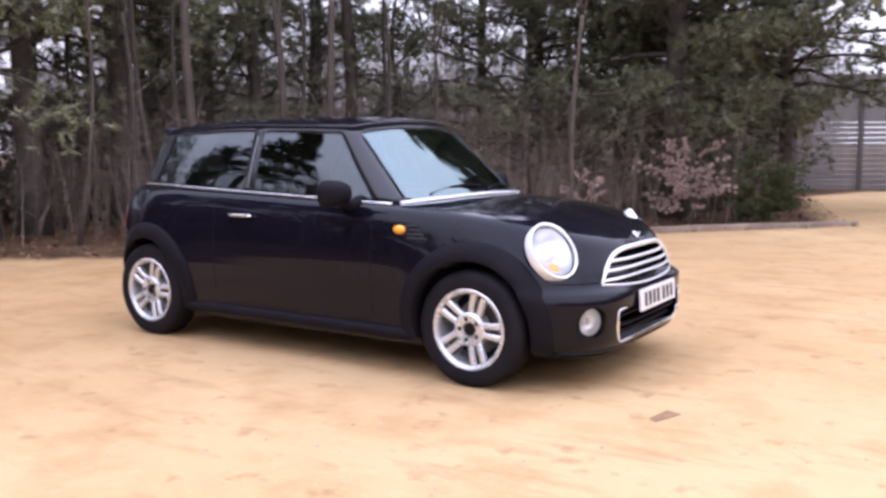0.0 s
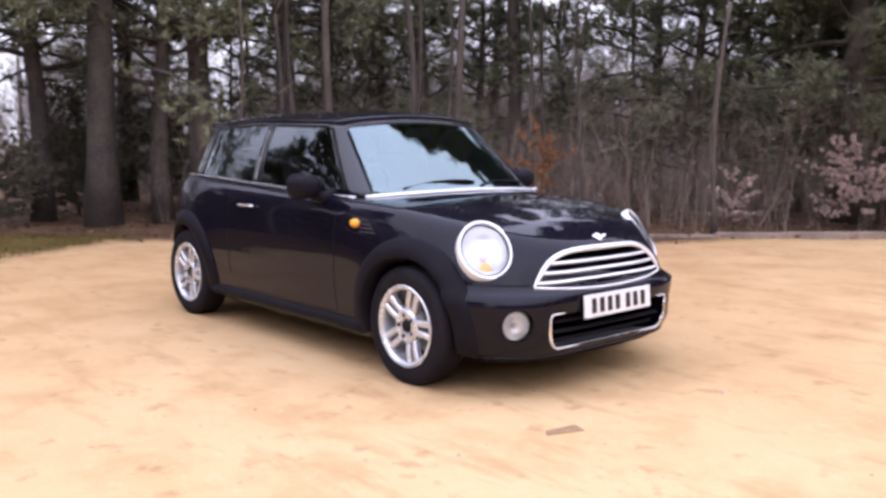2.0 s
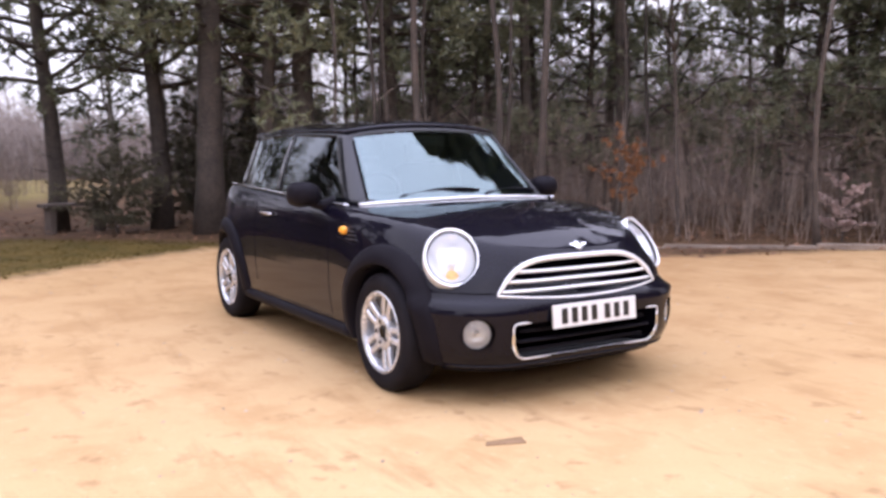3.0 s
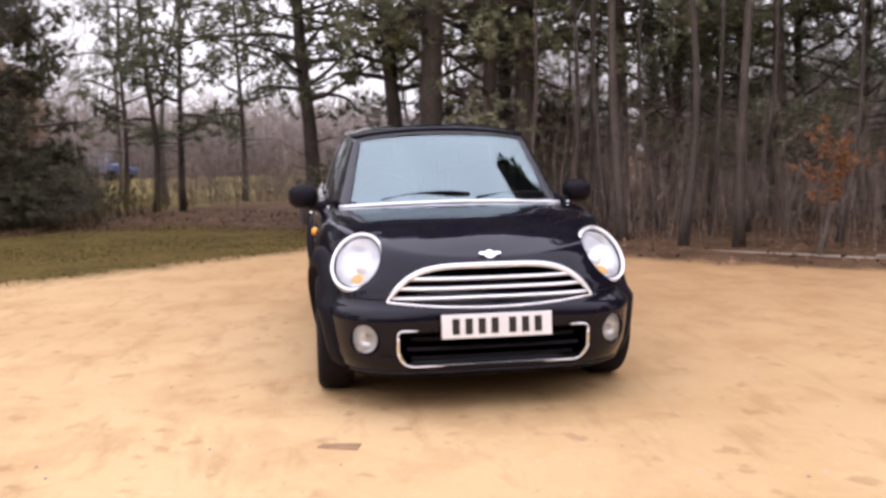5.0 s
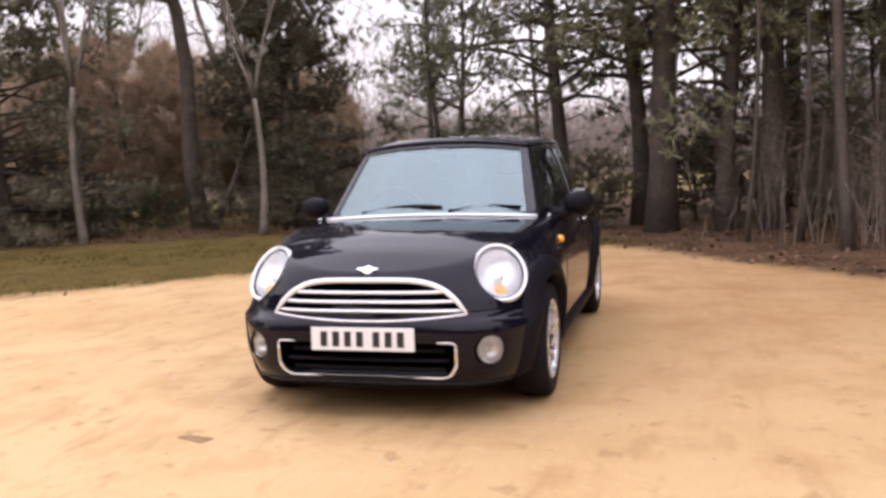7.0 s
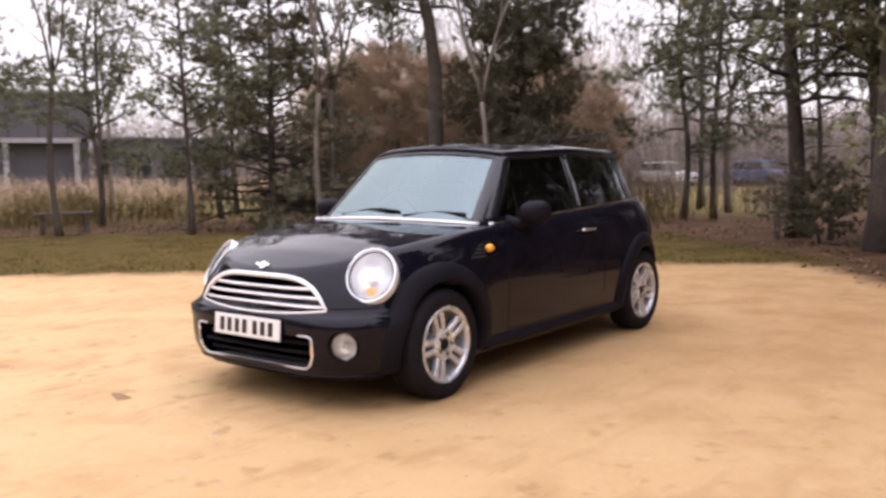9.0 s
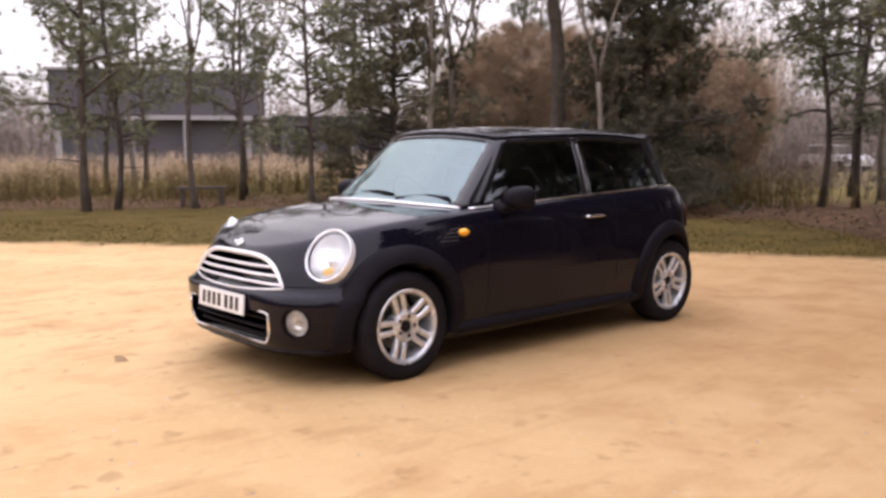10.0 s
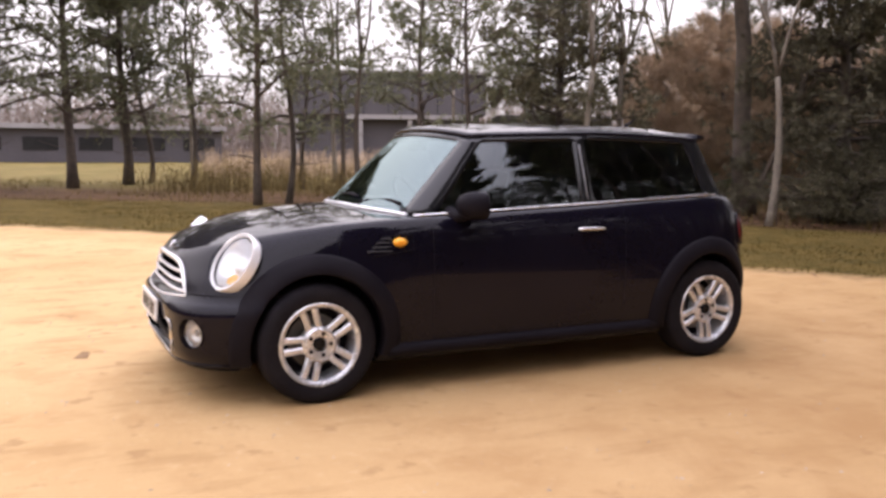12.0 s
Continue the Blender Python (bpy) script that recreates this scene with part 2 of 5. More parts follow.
def ground_material():
    """Sandy gravel, short grass and leaf litter, parted along ragged edges by two distance attributes."""
    m = bpy.data.materials.new("sandy_gravel_grass_and_litter")
    m.use_nodes = True
    n, l = m.node_tree.nodes, m.node_tree.links
    b = n["Principled BSDF"]
    at = n.new("ShaderNodeTexCoord")

    def tex(scale, detail=4, rough=0.6):
        t = n.new("ShaderNodeTexNoise")
        t.inputs["Scale"].default_value, t.inputs["Detail"].default_value, t.inputs["Roughness"].default_value = scale, detail, rough
        l.new(at.outputs["Object"], t.inputs["Vector"])
        return t.outputs[0]

    def span(v, a, b2, c=0.0, d=1.0):
        r = n.new("ShaderNodeMapRange")
        for i, k in zip((1, 2, 3, 4), (a, b2, c, d)):
            r.inputs[i].default_value = k
        l.new(v, r.inputs[0])
        return r.outputs[0]

    def blend(f, a, b2, how="MIX"):
        x = n.new("ShaderNodeMix")
        x.data_type, x.blend_type = "RGBA", how
        if isinstance(f, float):
            x.inputs[0].default_value = f
        else:
            l.new(f, x.inputs[0])
        for i, v in ((6, a), (7, b2)):
            if isinstance(v, tuple):
                x.inputs[i].default_value = (*v, 1)
            else:
                l.new(v, x.inputs[i])
        return x.outputs[2]

    def maths(op, a, b2):
        x = n.new("ShaderNodeMath")
        x.operation = op
        for i, v in ((0, a), (1, b2)):
            if isinstance(v, float):
                x.inputs[i].default_value = v
            else:
                l.new(v, x.inputs[i])
        return x.outputs[0]

    broad, mid, fine, grit = tex(0.35, 5), tex(1.7, 5), tex(14, 4), tex(110, 3)
    sand = blend(span(broad, 0.35, 0.65), (0.52, 0.345, 0.168), (0.62, 0.43, 0.228))
    sand = blend(span(mid, 0.5, 0.75), sand, (0.46, 0.285, 0.135))
    sand = blend(span(fine, 0.58, 0.72, 0.0, 0.5), sand, (0.63, 0.46, 0.27))
    sand = blend(span(grit, 0.60, 0.75, 0.0, 0.55), sand, (0.27, 0.175, 0.095))
    # scuffs and tracks: stretched dark smears and small dark flecks
    stretch = n.new("ShaderNodeMapping")
    stretch.inputs["Rotation"].default_value, stretch.inputs["Scale"].default_value = (0, 0, radians(28)), (0.9, 3.2, 1)
    l.new(at.outputs["Object"], stretch.inputs["Vector"])
    smear = n.new("ShaderNodeTexNoise")
    smear.inputs["Scale"].default_value, smear.inputs["Detail"].default_value, smear.inputs["Roughness"].default_value = 1.5, 6, 0.62
    l.new(stretch.outputs[0], smear.inputs["Vector"])
    sand = blend(span(smear.outputs[0], 0.54, 0.70, 0.0, 0.60), sand, (0.37, 0.225, 0.105))
    sand = blend(span(tex(5.5, 5, 0.55), 0.60, 0.68, 0.0, 0.50), sand, (0.30, 0.175, 0.085))
    orange_tone = n.new("ShaderNodeAttribute")
    orange_tone.attribute_name = "orange_tone"
    orange_mix = maths("MULTIPLY", orange_tone.outputs["Fac"], span(mid, 0.3, 0.6, 0.50, 0.86))
    sand = blend(orange_mix, sand, (0.33, 0.185, 0.082))
    turf = blend(span(mid, 0.35, 0.65), (0.060, 0.046, 0.012), (0.115, 0.080, 0.023))
    turf = blend(span(fine, 0.45, 0.7, 0.0, 0.7), turf, (0.155, 0.104, 0.036))
    litter = blend(span(mid, 0.35, 0.65), (0.075, 0.043, 0.024), (0.160, 0.096, 0.052))
    litter = blend(span(fine, 0.45, 0.65, 0.0, 0.8), litter, (0.06, 0.036, 0.024))
    field = blend(span(broad, 0.4, 0.6), (0.150, 0.130, 0.040), (0.225, 0.172, 0.062))
    field = blend(span(fine, 0.4, 0.62, 0.0, 0.6), field, (0.13, 0.085, 0.045))
    edge = maths("MULTIPLY", maths("SUBTRACT", mid, 0.5), 0.9)
    edge = maths("ADD", edge, maths("MULTIPLY", maths("SUBTRACT", fine, 0.5), 0.45))

    def mask(name, soft):
        a = n.new("ShaderNodeAttribute")
        a.attribute_name = name
        return span(maths("ADD", a.outputs["Fac"], edge), -soft, soft)

    colour = blend(mask("field", 2.0), litter, field)
    colour = blend(mask("grass", 0.25), colour, turf)
    gravel = mask("gravel", 0.22)
    colour = blend(gravel, colour, sand)
    l.new(colour, b.inputs["Base Color"])
    b.inputs["Roughness"].default_value, b.inputs["Specular IOR Level"].default_value = 0.9, 0.06
    height = maths("ADD", maths("MULTIPLY", fine, 0.6), maths("MULTIPLY", grit, 0.35))
    relief = n.new("ShaderNodeBump")
    relief.inputs["Strength"].default_value, relief.inputs["Distance"].default_value = 0.5, 0.03
    l.new(height, relief.inputs["Height"])
    l.new(relief.outputs[0], b.inputs["Normal"])
    return m


GROUND = ground_material()

# ---- builders ----
def mesh_of(name, verts, faces, material=None, smooth=False):
    me = bpy.data.meshes.new(name)
    me.from_pydata([tuple(map(float, v)) for v in verts], [], [tuple(map(int, f)) for f in faces])
    if material:
        me.materials.append(material)
    if smooth:
        me.polygons.foreach_set("use_smooth", [True] * len(me.polygons))
    me.update()
    return me


def fast_mesh(name, verts, tris, material):
    """Many loose triangles at once."""
    me = bpy.data.meshes.new(name)
    v, f = np.asarray(verts, np.float32), np.asarray(tris, np.int32)
    me.vertices.add(len(v))
    me.vertices.foreach_set("co", v.ravel())
    me.loops.add(f.size)
    me.loops.foreach_set("vertex_index", f.ravel())
    me.polygons.add(len(f))
    me.polygons.foreach_set("loop_start", np.arange(0, f.size, f.shape[1], dtype=np.int32))
    me.materials.append(material)
    me.update(calc_edges=True)
    return me


def part(name, data, material=None, parent=None, label="", smooth=False, at=None):
    """Links a bmesh or a mesh as one mesh object under a thing or a part."""
    if isinstance(data, bmesh.types.BMesh):
        me = bpy.data.meshes.new(name)
        bmesh.ops.recalc_face_normals(data, faces=data.faces)
        data.to_mesh(me)
        data.free()
    else:
        me = data
    if material and not me.materials:
        me.materials.append(material)
    if smooth:
        me.polygons.foreach_set("use_smooth", [True] * len(me.polygons))
        me.set_sharp_from_angle(angle=radians(40))
    ob = new(name, me)
    ob.parent = parent
    if at is not None:
        ob.matrix_basis = at
    if label:
        ob["label"] = label
    return ob


def box_bm(x0, x1, y0, y1, z0, z1, bevel=0.0, segments=2):
    bm = bmesh.new()
    bmesh.ops.create_cube(bm, size=1.0)
    bmesh.ops.scale(bm, vec=(x1 - x0, y1 - y0, z1 - z0), verts=bm.verts)
    bmesh.ops.translate(bm, vec=((x0 + x1) / 2, (y0 + y1) / 2, (z0 + z1) / 2), verts=bm.verts)
    if bevel:
        bmesh.ops.bevel(bm, geom=bm.edges[:], offset=bevel, segments=segments, affect="EDGES", profile=0.7)
    return bm


def tube(path, radii, sides=8, closed=False, flat=1.0, up=(0, 0, 1)):
    """Verts and faces of a tube along a path; flat squeezes it along up."""
    P = np.asarray(path, float)
    R = np.broadcast_to(np.asarray(radii, float), (len(P),))
    T = np.roll(P, -1, 0) - np.roll(P, 1, 0) if closed else np.gradient(P, axis=0)
    T /= np.linalg.norm(T, axis=1)[:, None] + 1e-9
    up = np.asarray(up, float)
    up = np.where(np.abs(T @ up)[:, None] > 0.95, np.array((1.0, 0.2, 0)), up)
    A = np.cross(T, up)
    A /= np.linalg.norm(A, axis=1)[:, None]
    B = np.cross(A, T)
    ang = np.arange(sides) / sides * 2 * math.pi
    V = P[:, None] + R[:, None, None] * (np.cos(ang)[None, :, None] * A[:, None] + flat * np.sin(ang)[None, :, None] * B[:, None])
    V = V.reshape(-1, 3)
    F, n = [], len(P)
    for i in range(n if closed else n - 1):
        j = (i + 1) % n
        F += [(i * sides + k, i * sides + (k + 1) % sides, j * sides + (k + 1) % sides, j * sides + k) for k in range(sides)]
    if not closed:
        F += [tuple(range(sides))[::-1], tuple((n - 1) * sides + k for k in range(sides))]
    return V, F


def tube_mesh(name, path, radii, material, sides=8, closed=False, flat=1.0, up=(0, 0, 1)):
    V, F = tube(path, radii, sides, closed, flat, up)
    return mesh_of(name, V, F, material, True)


def lathe(name, profile, material, n=48, axis="y"):
    """Spins a profile of (radius, height) round an axis."""
    V, F, k = [], [], len(profile)
    for i in range(n):
        a = 2 * math.pi * i / n
        for r, h in profile:
            p = (r * math.cos(a), h, r * math.sin(a)) if axis == "y" else (r * math.cos(a), r * math.sin(a), h)
            V.append(p)
    for i in range(n):
        j = (i + 1) % n
        F += [(i * k + q, i * k + q + 1, j * k + q + 1, j * k + q) for q in range(k - 1)]
    bm = bmesh.new()
    vs = [bm.verts.new(p) for p in V]
    for f in F:
        bm.faces.new([vs[i] for i in f])
    bmesh.ops.remove_doubles(bm, verts=bm.verts, dist=1e-5)
    bmesh.ops.recalc_face_normals(bm, faces=bm.faces)
    me = bpy.data.meshes.new(name)
    bm.to_mesh(me)
    bm.free()
    me.materials.append(material)
    me.polygons.foreach_set("use_smooth", [True] * len(me.polygons))
    me.set_sharp_from_angle(angle=radians(40))
    return me


# ---- ground ----
GRAVEL_EDGE = [(9, 22), (5.5, 20.5), (0.2, 21.2), (-0.7, 17.8), (0.2, 13.5), (1.0, 10.6), (1.3, 9.8), (1, 9.4), (-1.2, 7.0), (-1.9, 4.9), (-3.0, 3.4), (-4.5, 2.0), (-5.8, 1.1), (-6.2, 0.5), (-5.6, -0.5),
               (-4.8, -1.6), (-3.4, -3.3), (-1.5, -5.6), (0.3, -7.9), (2.8, -10.4), (8, -15.5), (26, -22), (30, 18)]
VERGE_EDGE = [(-6.8, 0.9), (-9.3, -1.8), (-10.6, -3.2), (-9.2, -5.2), (-7.6, -7.6), (-6.2, -10.2), (-4.4, -13.2), (-1, -15.6), (3, -18.0), (10, -24),
              (26, -34), (27, -22), (8, -15), (2.8, -10.2), (0.3, -7.7), (-1.5, -5.4), (-3.4, -3.1), (-4.8, -1.4), (-5.6, -0.3), (-6.3, 0.8)]
FIELD_EDGE = [(-9.5, -16), (-12, -11), (-15, -7), (-17, -3), (-24, 2), (-90, 10), (-90, -90), (60, -90), (40, -40), (6, -27), (-3, -21)]


def signed_distance(P, poly):
    """Metres inside (positive) or outside a polygon."""
    Q = np.asarray(poly, float)
    inside = np.zeros(len(P), bool)
    best = np.full(len(P), 1e9)
    for a, b in zip(Q, np.roll(Q, -1, 0)):
        d = b - a
        t = np.clip(((P - a) @ d) / (d @ d), 0, 1)
        best = np.minimum(best, np.linalg.norm(P - a - t[:, None] * d, axis=1))
        cross = (a[1] > P[:, 1]) != (b[1] > P[:, 1])
        with np.errstate(divide="ignore", invalid="ignore"):
            inside ^= cross & (P[:, 0] < (b[0] - a[0]) * (P[:, 1] - a[1]) / (b[1] - a[1]) + a[0])
    return np.where(inside, best, -best)


def wave(P, seed, scale):
    """Smooth uneven heights from a few crossed sines."""
    r = np.random.RandomState(seed)
    h = np.zeros(len(P))
    for k in range(10):
        w = r.normal(size=2) / scale * (1 + k * 0.35)
        h += np.sin(P @ w + r.uniform(0, 6.28)) / (1 + k * 0.3)
    return h / 4


def build_ground():
    near = np.arange(-26, 26.01, 0.2)
    far = [-900, -500, -300, -180, -120, -90, -70, -55, -45, -38, -32]
    axis = np.concatenate([far, near, [-f for f in far[::-1]]])
    X, Y = np.meshgrid(axis, axis, indexing="ij")
    P = np.stack([X.ravel(), Y.ravel()], 1)
    g, v, f = (np.clip(signed_distance(P, e), -30, 30) for e in (GRAVEL_EDGE, VERGE_EDGE, FIELD_EDGE))
    off = np.clip(-g, 0, 3) / 3
    z = wave(P, 3, 1.2) * (0.006 + 0.05 * off) + 0.004 * wave(P, 5, 0.3) + 0.05 * np.clip(v, 0, 0.6)
    flat = np.clip((np.hypot(P[:, 0], P[:, 1]) - 2.4) / 1.5, 0, 1)
    z = z * (0.25 + 0.75 * flat)
    n = len(axis)
    i = (np.arange(n - 1)[:, None] * n + np.arange(n - 1)[None]).ravel()
    me = fast_mesh("ground", np.column_stack([P, z]), np.column_stack([i, i + n, i + n + 1, i + 1]), GROUND)
    # darker, more orange gravel towards the trees
    orange_tone = np.clip(1.15 - np.hypot(P[:, 0] + 2.6, (P[:, 1] - 2.6) * 0.9) / 5.5, 0, 1) ** 0.8
    for name, d in (("gravel", g), ("grass", v), ("field", f), ("orange_tone", orange_tone)):
        me.attributes.new(name, "FLOAT", "POINT").data.foreach_set("value", d.astype(np.float32))
    me.polygons.foreach_set("use_smooth", [True] * len(me.polygons))
    return tagged(new("ground", me), "sandy gravel yard with grass verge and leaf litter", "ground", kind="structure")


build_ground()


def blades(name, P, height, width, material, lean=0.5, seed=1):
    """One upright thin triangle for each place in P."""
    r = np.random.RandomState(seed)
    n = len(P)
    a, h = r.uniform(0, 6.28, n), height * r.uniform(0.5, 1.3, n)
    side = np.column_stack([np.cos(a), np.sin(a), np.zeros(n)]) * (width * r.uniform(0.6, 1.4, n))[:, None]
    tip = np.column_stack([r.normal(0, lean, n) * h, r.normal(0, lean, n) * h, h])
    V = np.stack([P - side, P + side, P + tip], 1).reshape(-1, 3)
    return fast_mesh(name, V, np.arange(3 * n).reshape(-1, 3), material)


def scatter(edge, count, seed, box, inset=0.0):
    r = np.random.RandomState(seed)
    P = np.column_stack([r.uniform(box[0], box[1], count), r.uniform(box[2], box[3], count)])
    return P[signed_distance(P, edge) > inset]


def build_ground_cover():
    P = scatter(VERGE_EDGE, 90000, 11, (-11, 6, -20, 1), 0.05)
    me = blades("verge_grass", np.column_stack([P, np.zeros(len(P)) + 0.02]), 0.034, 0.005, GRASS, 0.6, 12)
    tagged(new("verge_grass", me), "short olive-brown winter grass on the verge", "grass", kind="stuff")
    r = np.random.RandomState(14)
    Q = np.column_stack([r.uniform(-24, 8, 30000), r.uniform(-32, 0, 30000)])
    d = signed_distance(Q, VERGE_EDGE)
    Q = Q[(d < -0.1) & (d > -9) & (signed_distance(Q, GRAVEL_EDGE) < -1) & (Q[:, 1] < 8.4 + 1.1 * Q[:, 0] - 1) & (wave(Q, 15, 0.9) > -0.15)]
    me = blades("tall_dry_grass", np.column_stack([Q, np.zeros(len(Q))]), 0.18, 0.009, STRAW, 0.35, 16)
    tagged(new("tall_dry_grass", me), "tall dry yellow grass between the pine trunks", "grass", kind="stuff")
    # fallen leaves along the kerb and under the trees
    L = np.column_stack([r.uniform(-14, 5, 26000), r.uniform(-14, 16, 26000)])
    L = L[(signed_distance(L, GRAVEL_EDGE) < 0.25) & (signed_distance(L, VERGE_EDGE) < -0.1)][:12000]
    n = len(L)
    a, s = r.uniform(0, 6.28, n), r.uniform(0.02, 0.05, n)
    c = np.column_stack([L, r.uniform(0.012, 0.05, n)])
    u = np.column_stack([np.cos(a), np.sin(a), r.normal(0, 0.3, n)]) * s[:, None]
    w = np.column_stack([-np.sin(a), np.cos(a), r.normal(0, 0.3, n)]) * (s * 0.6)[:, None]
    me = fast_mesh("fallen_leaves", np.stack([c - u, c + w, c + u, c - w], 1).reshape(-1, 3), np.arange(4 * n).reshape(-1, 4), LITTER)
    tagged(new("fallen_leaves", me), "scattered brown fallen leaves along the kerb", "leaves", kind="stuff")


build_ground_cover()


# ---- trees ----
class Growth:
    """Collects tubes for wood and loose triangles for leaves."""

    def __init__(self, seed):
        self.r = np.random.RandomState(seed)
        self.V, self.F, self.n = [], [], 0
        self.L, self.ln = [], 0

    def limb(self, path, radii, sides=5):
        V, F = tube(path, radii, sides)
        self.V.append(V)
        self.F += [tuple(i + self.n for i in f) for f in F]
        self.n += len(V)

    def curve(self, start, way, length, steps=5, bend=0.15, rise=0.0):
        p, d, out = np.array(start, float), np.array(way, float), []
        d /= np.linalg.norm(d)
        for _ in range(steps + 1):
            out.append(p.copy())
            d = d + self.r.normal(0, bend, 3) + np.array((0, 0, rise))
            d /= np.linalg.norm(d)
            p = p + d * length / steps
        return np.array(out), d

    def tufts(self, C, way, count, length, width, spread=0.7):
        """Fans of needles at the places C, about the directions way."""
        C, way = np.repeat(C, count, 0), np.repeat(way, count, 0)
        n = len(C)
        d = way + self.r.normal(0, spread, (n, 3))
        d /= np.linalg.norm(d, axis=1)[:, None]
        s = np.cross(d, self.r.normal(size=(n, 3)))
        s /= np.linalg.norm(s, axis=1)[:, None]
        ln = (length * self.r.uniform(0.6, 1.3, n))[:, None]
        w = (width * self.r.uniform(0.7, 1.3, n))[:, None]
        self.L.append(np.stack([C - s * w, C + s * w, C + d * ln], 1).reshape(-1, 3))

    def leaves_mesh(self, name, material):
        V = np.concatenate(self.L)
        return fast_mesh(name, V, np.arange(len(V)).reshape(-1, 3), material)

    def wood_mesh(self, name, material):
        return mesh_of(name, np.concatenate(self.V), self.F, material, True)


def pine(seed, height, radius, label, first=1.5, lean=(0.0, 0.0), reach=1.9, tuft=26, branches=58, name="pine_tree", group="pines round the yard", leaves=None, shape=0.7, lumps=0.0, sway=0.05, dense=0.62, lift=0.1, puff=0.12, full=1.0, bark=None):
    """A pine: a scaly tapering trunk, dead snags below, limbs with needle tufts above, closing up (full) in the light."""
    g = Growth(seed)
    tree = tagged(new(name), label, "tree", group)
    zs = np.linspace(-0.05, height, 12)
    bow = g.r.normal(0, sway, 2)
    path = np.column_stack([lean[0] * zs + bow[0] * np.sin(zs * 1.1), lean[1] * zs + bow[1] * np.sin(zs * 0.9 + 1), zs])
    rad = radius * (1 - 0.8 * (np.clip(zs, 0, None) / height)) + radius * 0.35 * np.exp(-np.clip(zs, 0, None) * 4)
    g.limb(path, rad, 10)

    def on(z):
        return np.array([np.interp(z, zs, path[:, k]) for k in range(3)])

    for _ in range(7):
        z, a = g.r.uniform(0.8, first + 0.8), g.r.uniform(0, 6.28)
        c, _d = g.curve(on(z), (math.cos(a), math.sin(a), 0.15), g.r.uniform(0.3, 1.1), 4, 0.2)
        g.limb(c, np.linspace(0.018, 0.004, len(c)), 4)
    for i in range(branches):
        z = first + (height - first) * (i + g.r.uniform()) / branches
        f = (z - first) / (height - first)
        ln = reach * (1 - f) ** shape * g.r.uniform(0.6, 1.15) + 0.25
        a = i * 2.4 + g.r.uniform(-0.5, 0.5)
        ln *= 1 + lumps * math.sin(2 * a + 7 * f + seed) * math.cos(9 * f - a)
        c, d = g.curve(on(z), (math.cos(a), math.sin(a), lift + 0.5 * f), ln, 6, 0.13 + 0.2 * (lift - 0.1), -0.02)
        g.limb(c, np.linspace(0.034 * (1 - f) + 0.012, 0.006, len(c)), 4)
        leafy = 1 + (full - 1) * min(1, max(0, z - 4.8))
        for k in range(2, len(c)):
            for _ in range(2 if f < 0.6 or leafy > 1.2 else 1):
                side = np.cross(d, (0, 0, 1.0)) * g.r.choice((-1, 1)) + d * 0.8 + g.r.normal(0, 0.25, 3)
                tw, dd = g.curve(c[k], side, g.r.uniform(0.2, 0.55) * min(1, ln), 3, 0.15, 0.04)
                g.limb(tw, np.linspace(0.009, 0.004, len(tw)), 3)
                if g.r.uniform() < dense * leafy:
                    clump = tw[-1] + g.r.normal(0, puff, (7, 3)) * (1, 1, 0.75)
                    g.tufts(clump, np.repeat(dd[None] * 0.5 + (0, 0, 0.35), 7, 0), tuft, 0.135 * leafy, 0.014 * leafy, 0.85)
        clump = c[-1] + g.r.normal(0, puff * 1.25, (10, 3)) * (1, 1, 0.75)
        g.tufts(clump, np.repeat(d[None] * 0.6 + (0, 0, 0.3), 10, 0), tuft, 0.145 * leafy, 0.014 * leafy, 0.85)
    part("trunk", g.wood_mesh("trunk", bark or BARK_PINE), parent=tree)
    part("crown", g.leaves_mesh("crown", leaves or NEEDLES), parent=tree)
    return tree


def bare_tree(seed, height, radius, label, bark, lean=(0.0, 0.0), fork=0.45, name="birch_tree", group="bare trees", spread=0.45, bow=0.0):
    """A leafless tree: trunk, forks and fine twigs."""
    g = Growth(seed)
    tree = tagged(new(name), label, "tree", group)
    twigs = Growth(seed + 500)

    def grow(start, way, length, rad, level):
        c, d = g.curve(start, way, length, 6, 0.06 + 0.04 * level, 0.02)
        (g if level < 2 else twigs).limb(c, np.linspace(rad, rad * 0.5, len(c)), 8 if level == 0 else 4 if level == 1 else 3)
        if level >= 4:
            return
        for k in range(3 if level else 4):
            t = g.r.uniform(0.45, 1.0) if k else 1.0
            p = c[min(int(t * 6), 6)]
            a = g.r.uniform(0, 6.28)
            out = np.array((math.cos(a), math.sin(a), 0.3))
            grow(p, d * 0.9 + out * spread * (0.6 + 0.3 * level), length * g.r.uniform(0.45, 0.72), rad * (0.62 if k == 0 else 0.42), level + 1)

    zs = np.linspace(-0.05, height * fork, 9)
    path = np.column_stack([lean[0] * zs + bow * np.sin(zs / (height * fork) * 3.14), lean[1] * zs - bow * np.sin(zs / (height * fork) * 3.14), zs])
    rads = radius * (1 - 0.42 * np.clip(zs, 0, None) / (height * fork)) + radius * 0.4 * np.exp(-np.clip(zs, 0, None) * 5)
    g.limb(path, rads, 10)
    for k in range(3):
        a = 2.1 * k + g.r.uniform(0, 1)
        grow(path[-1], np.array((math.cos(a) * spread * 0.7 + lean[0], math.sin(a) * spread * 0.7 + lean[1], 1)), height * (1 - fork) * 0.6, radius * (0.60 if k == 0 else 0.50), 1)
    part("trunk", g.wood_mesh("trunk", bark), parent=tree)
    part("crown", twigs.wood_mesh("crown", bark), parent=tree, label="fine bare twigs")
    return tree


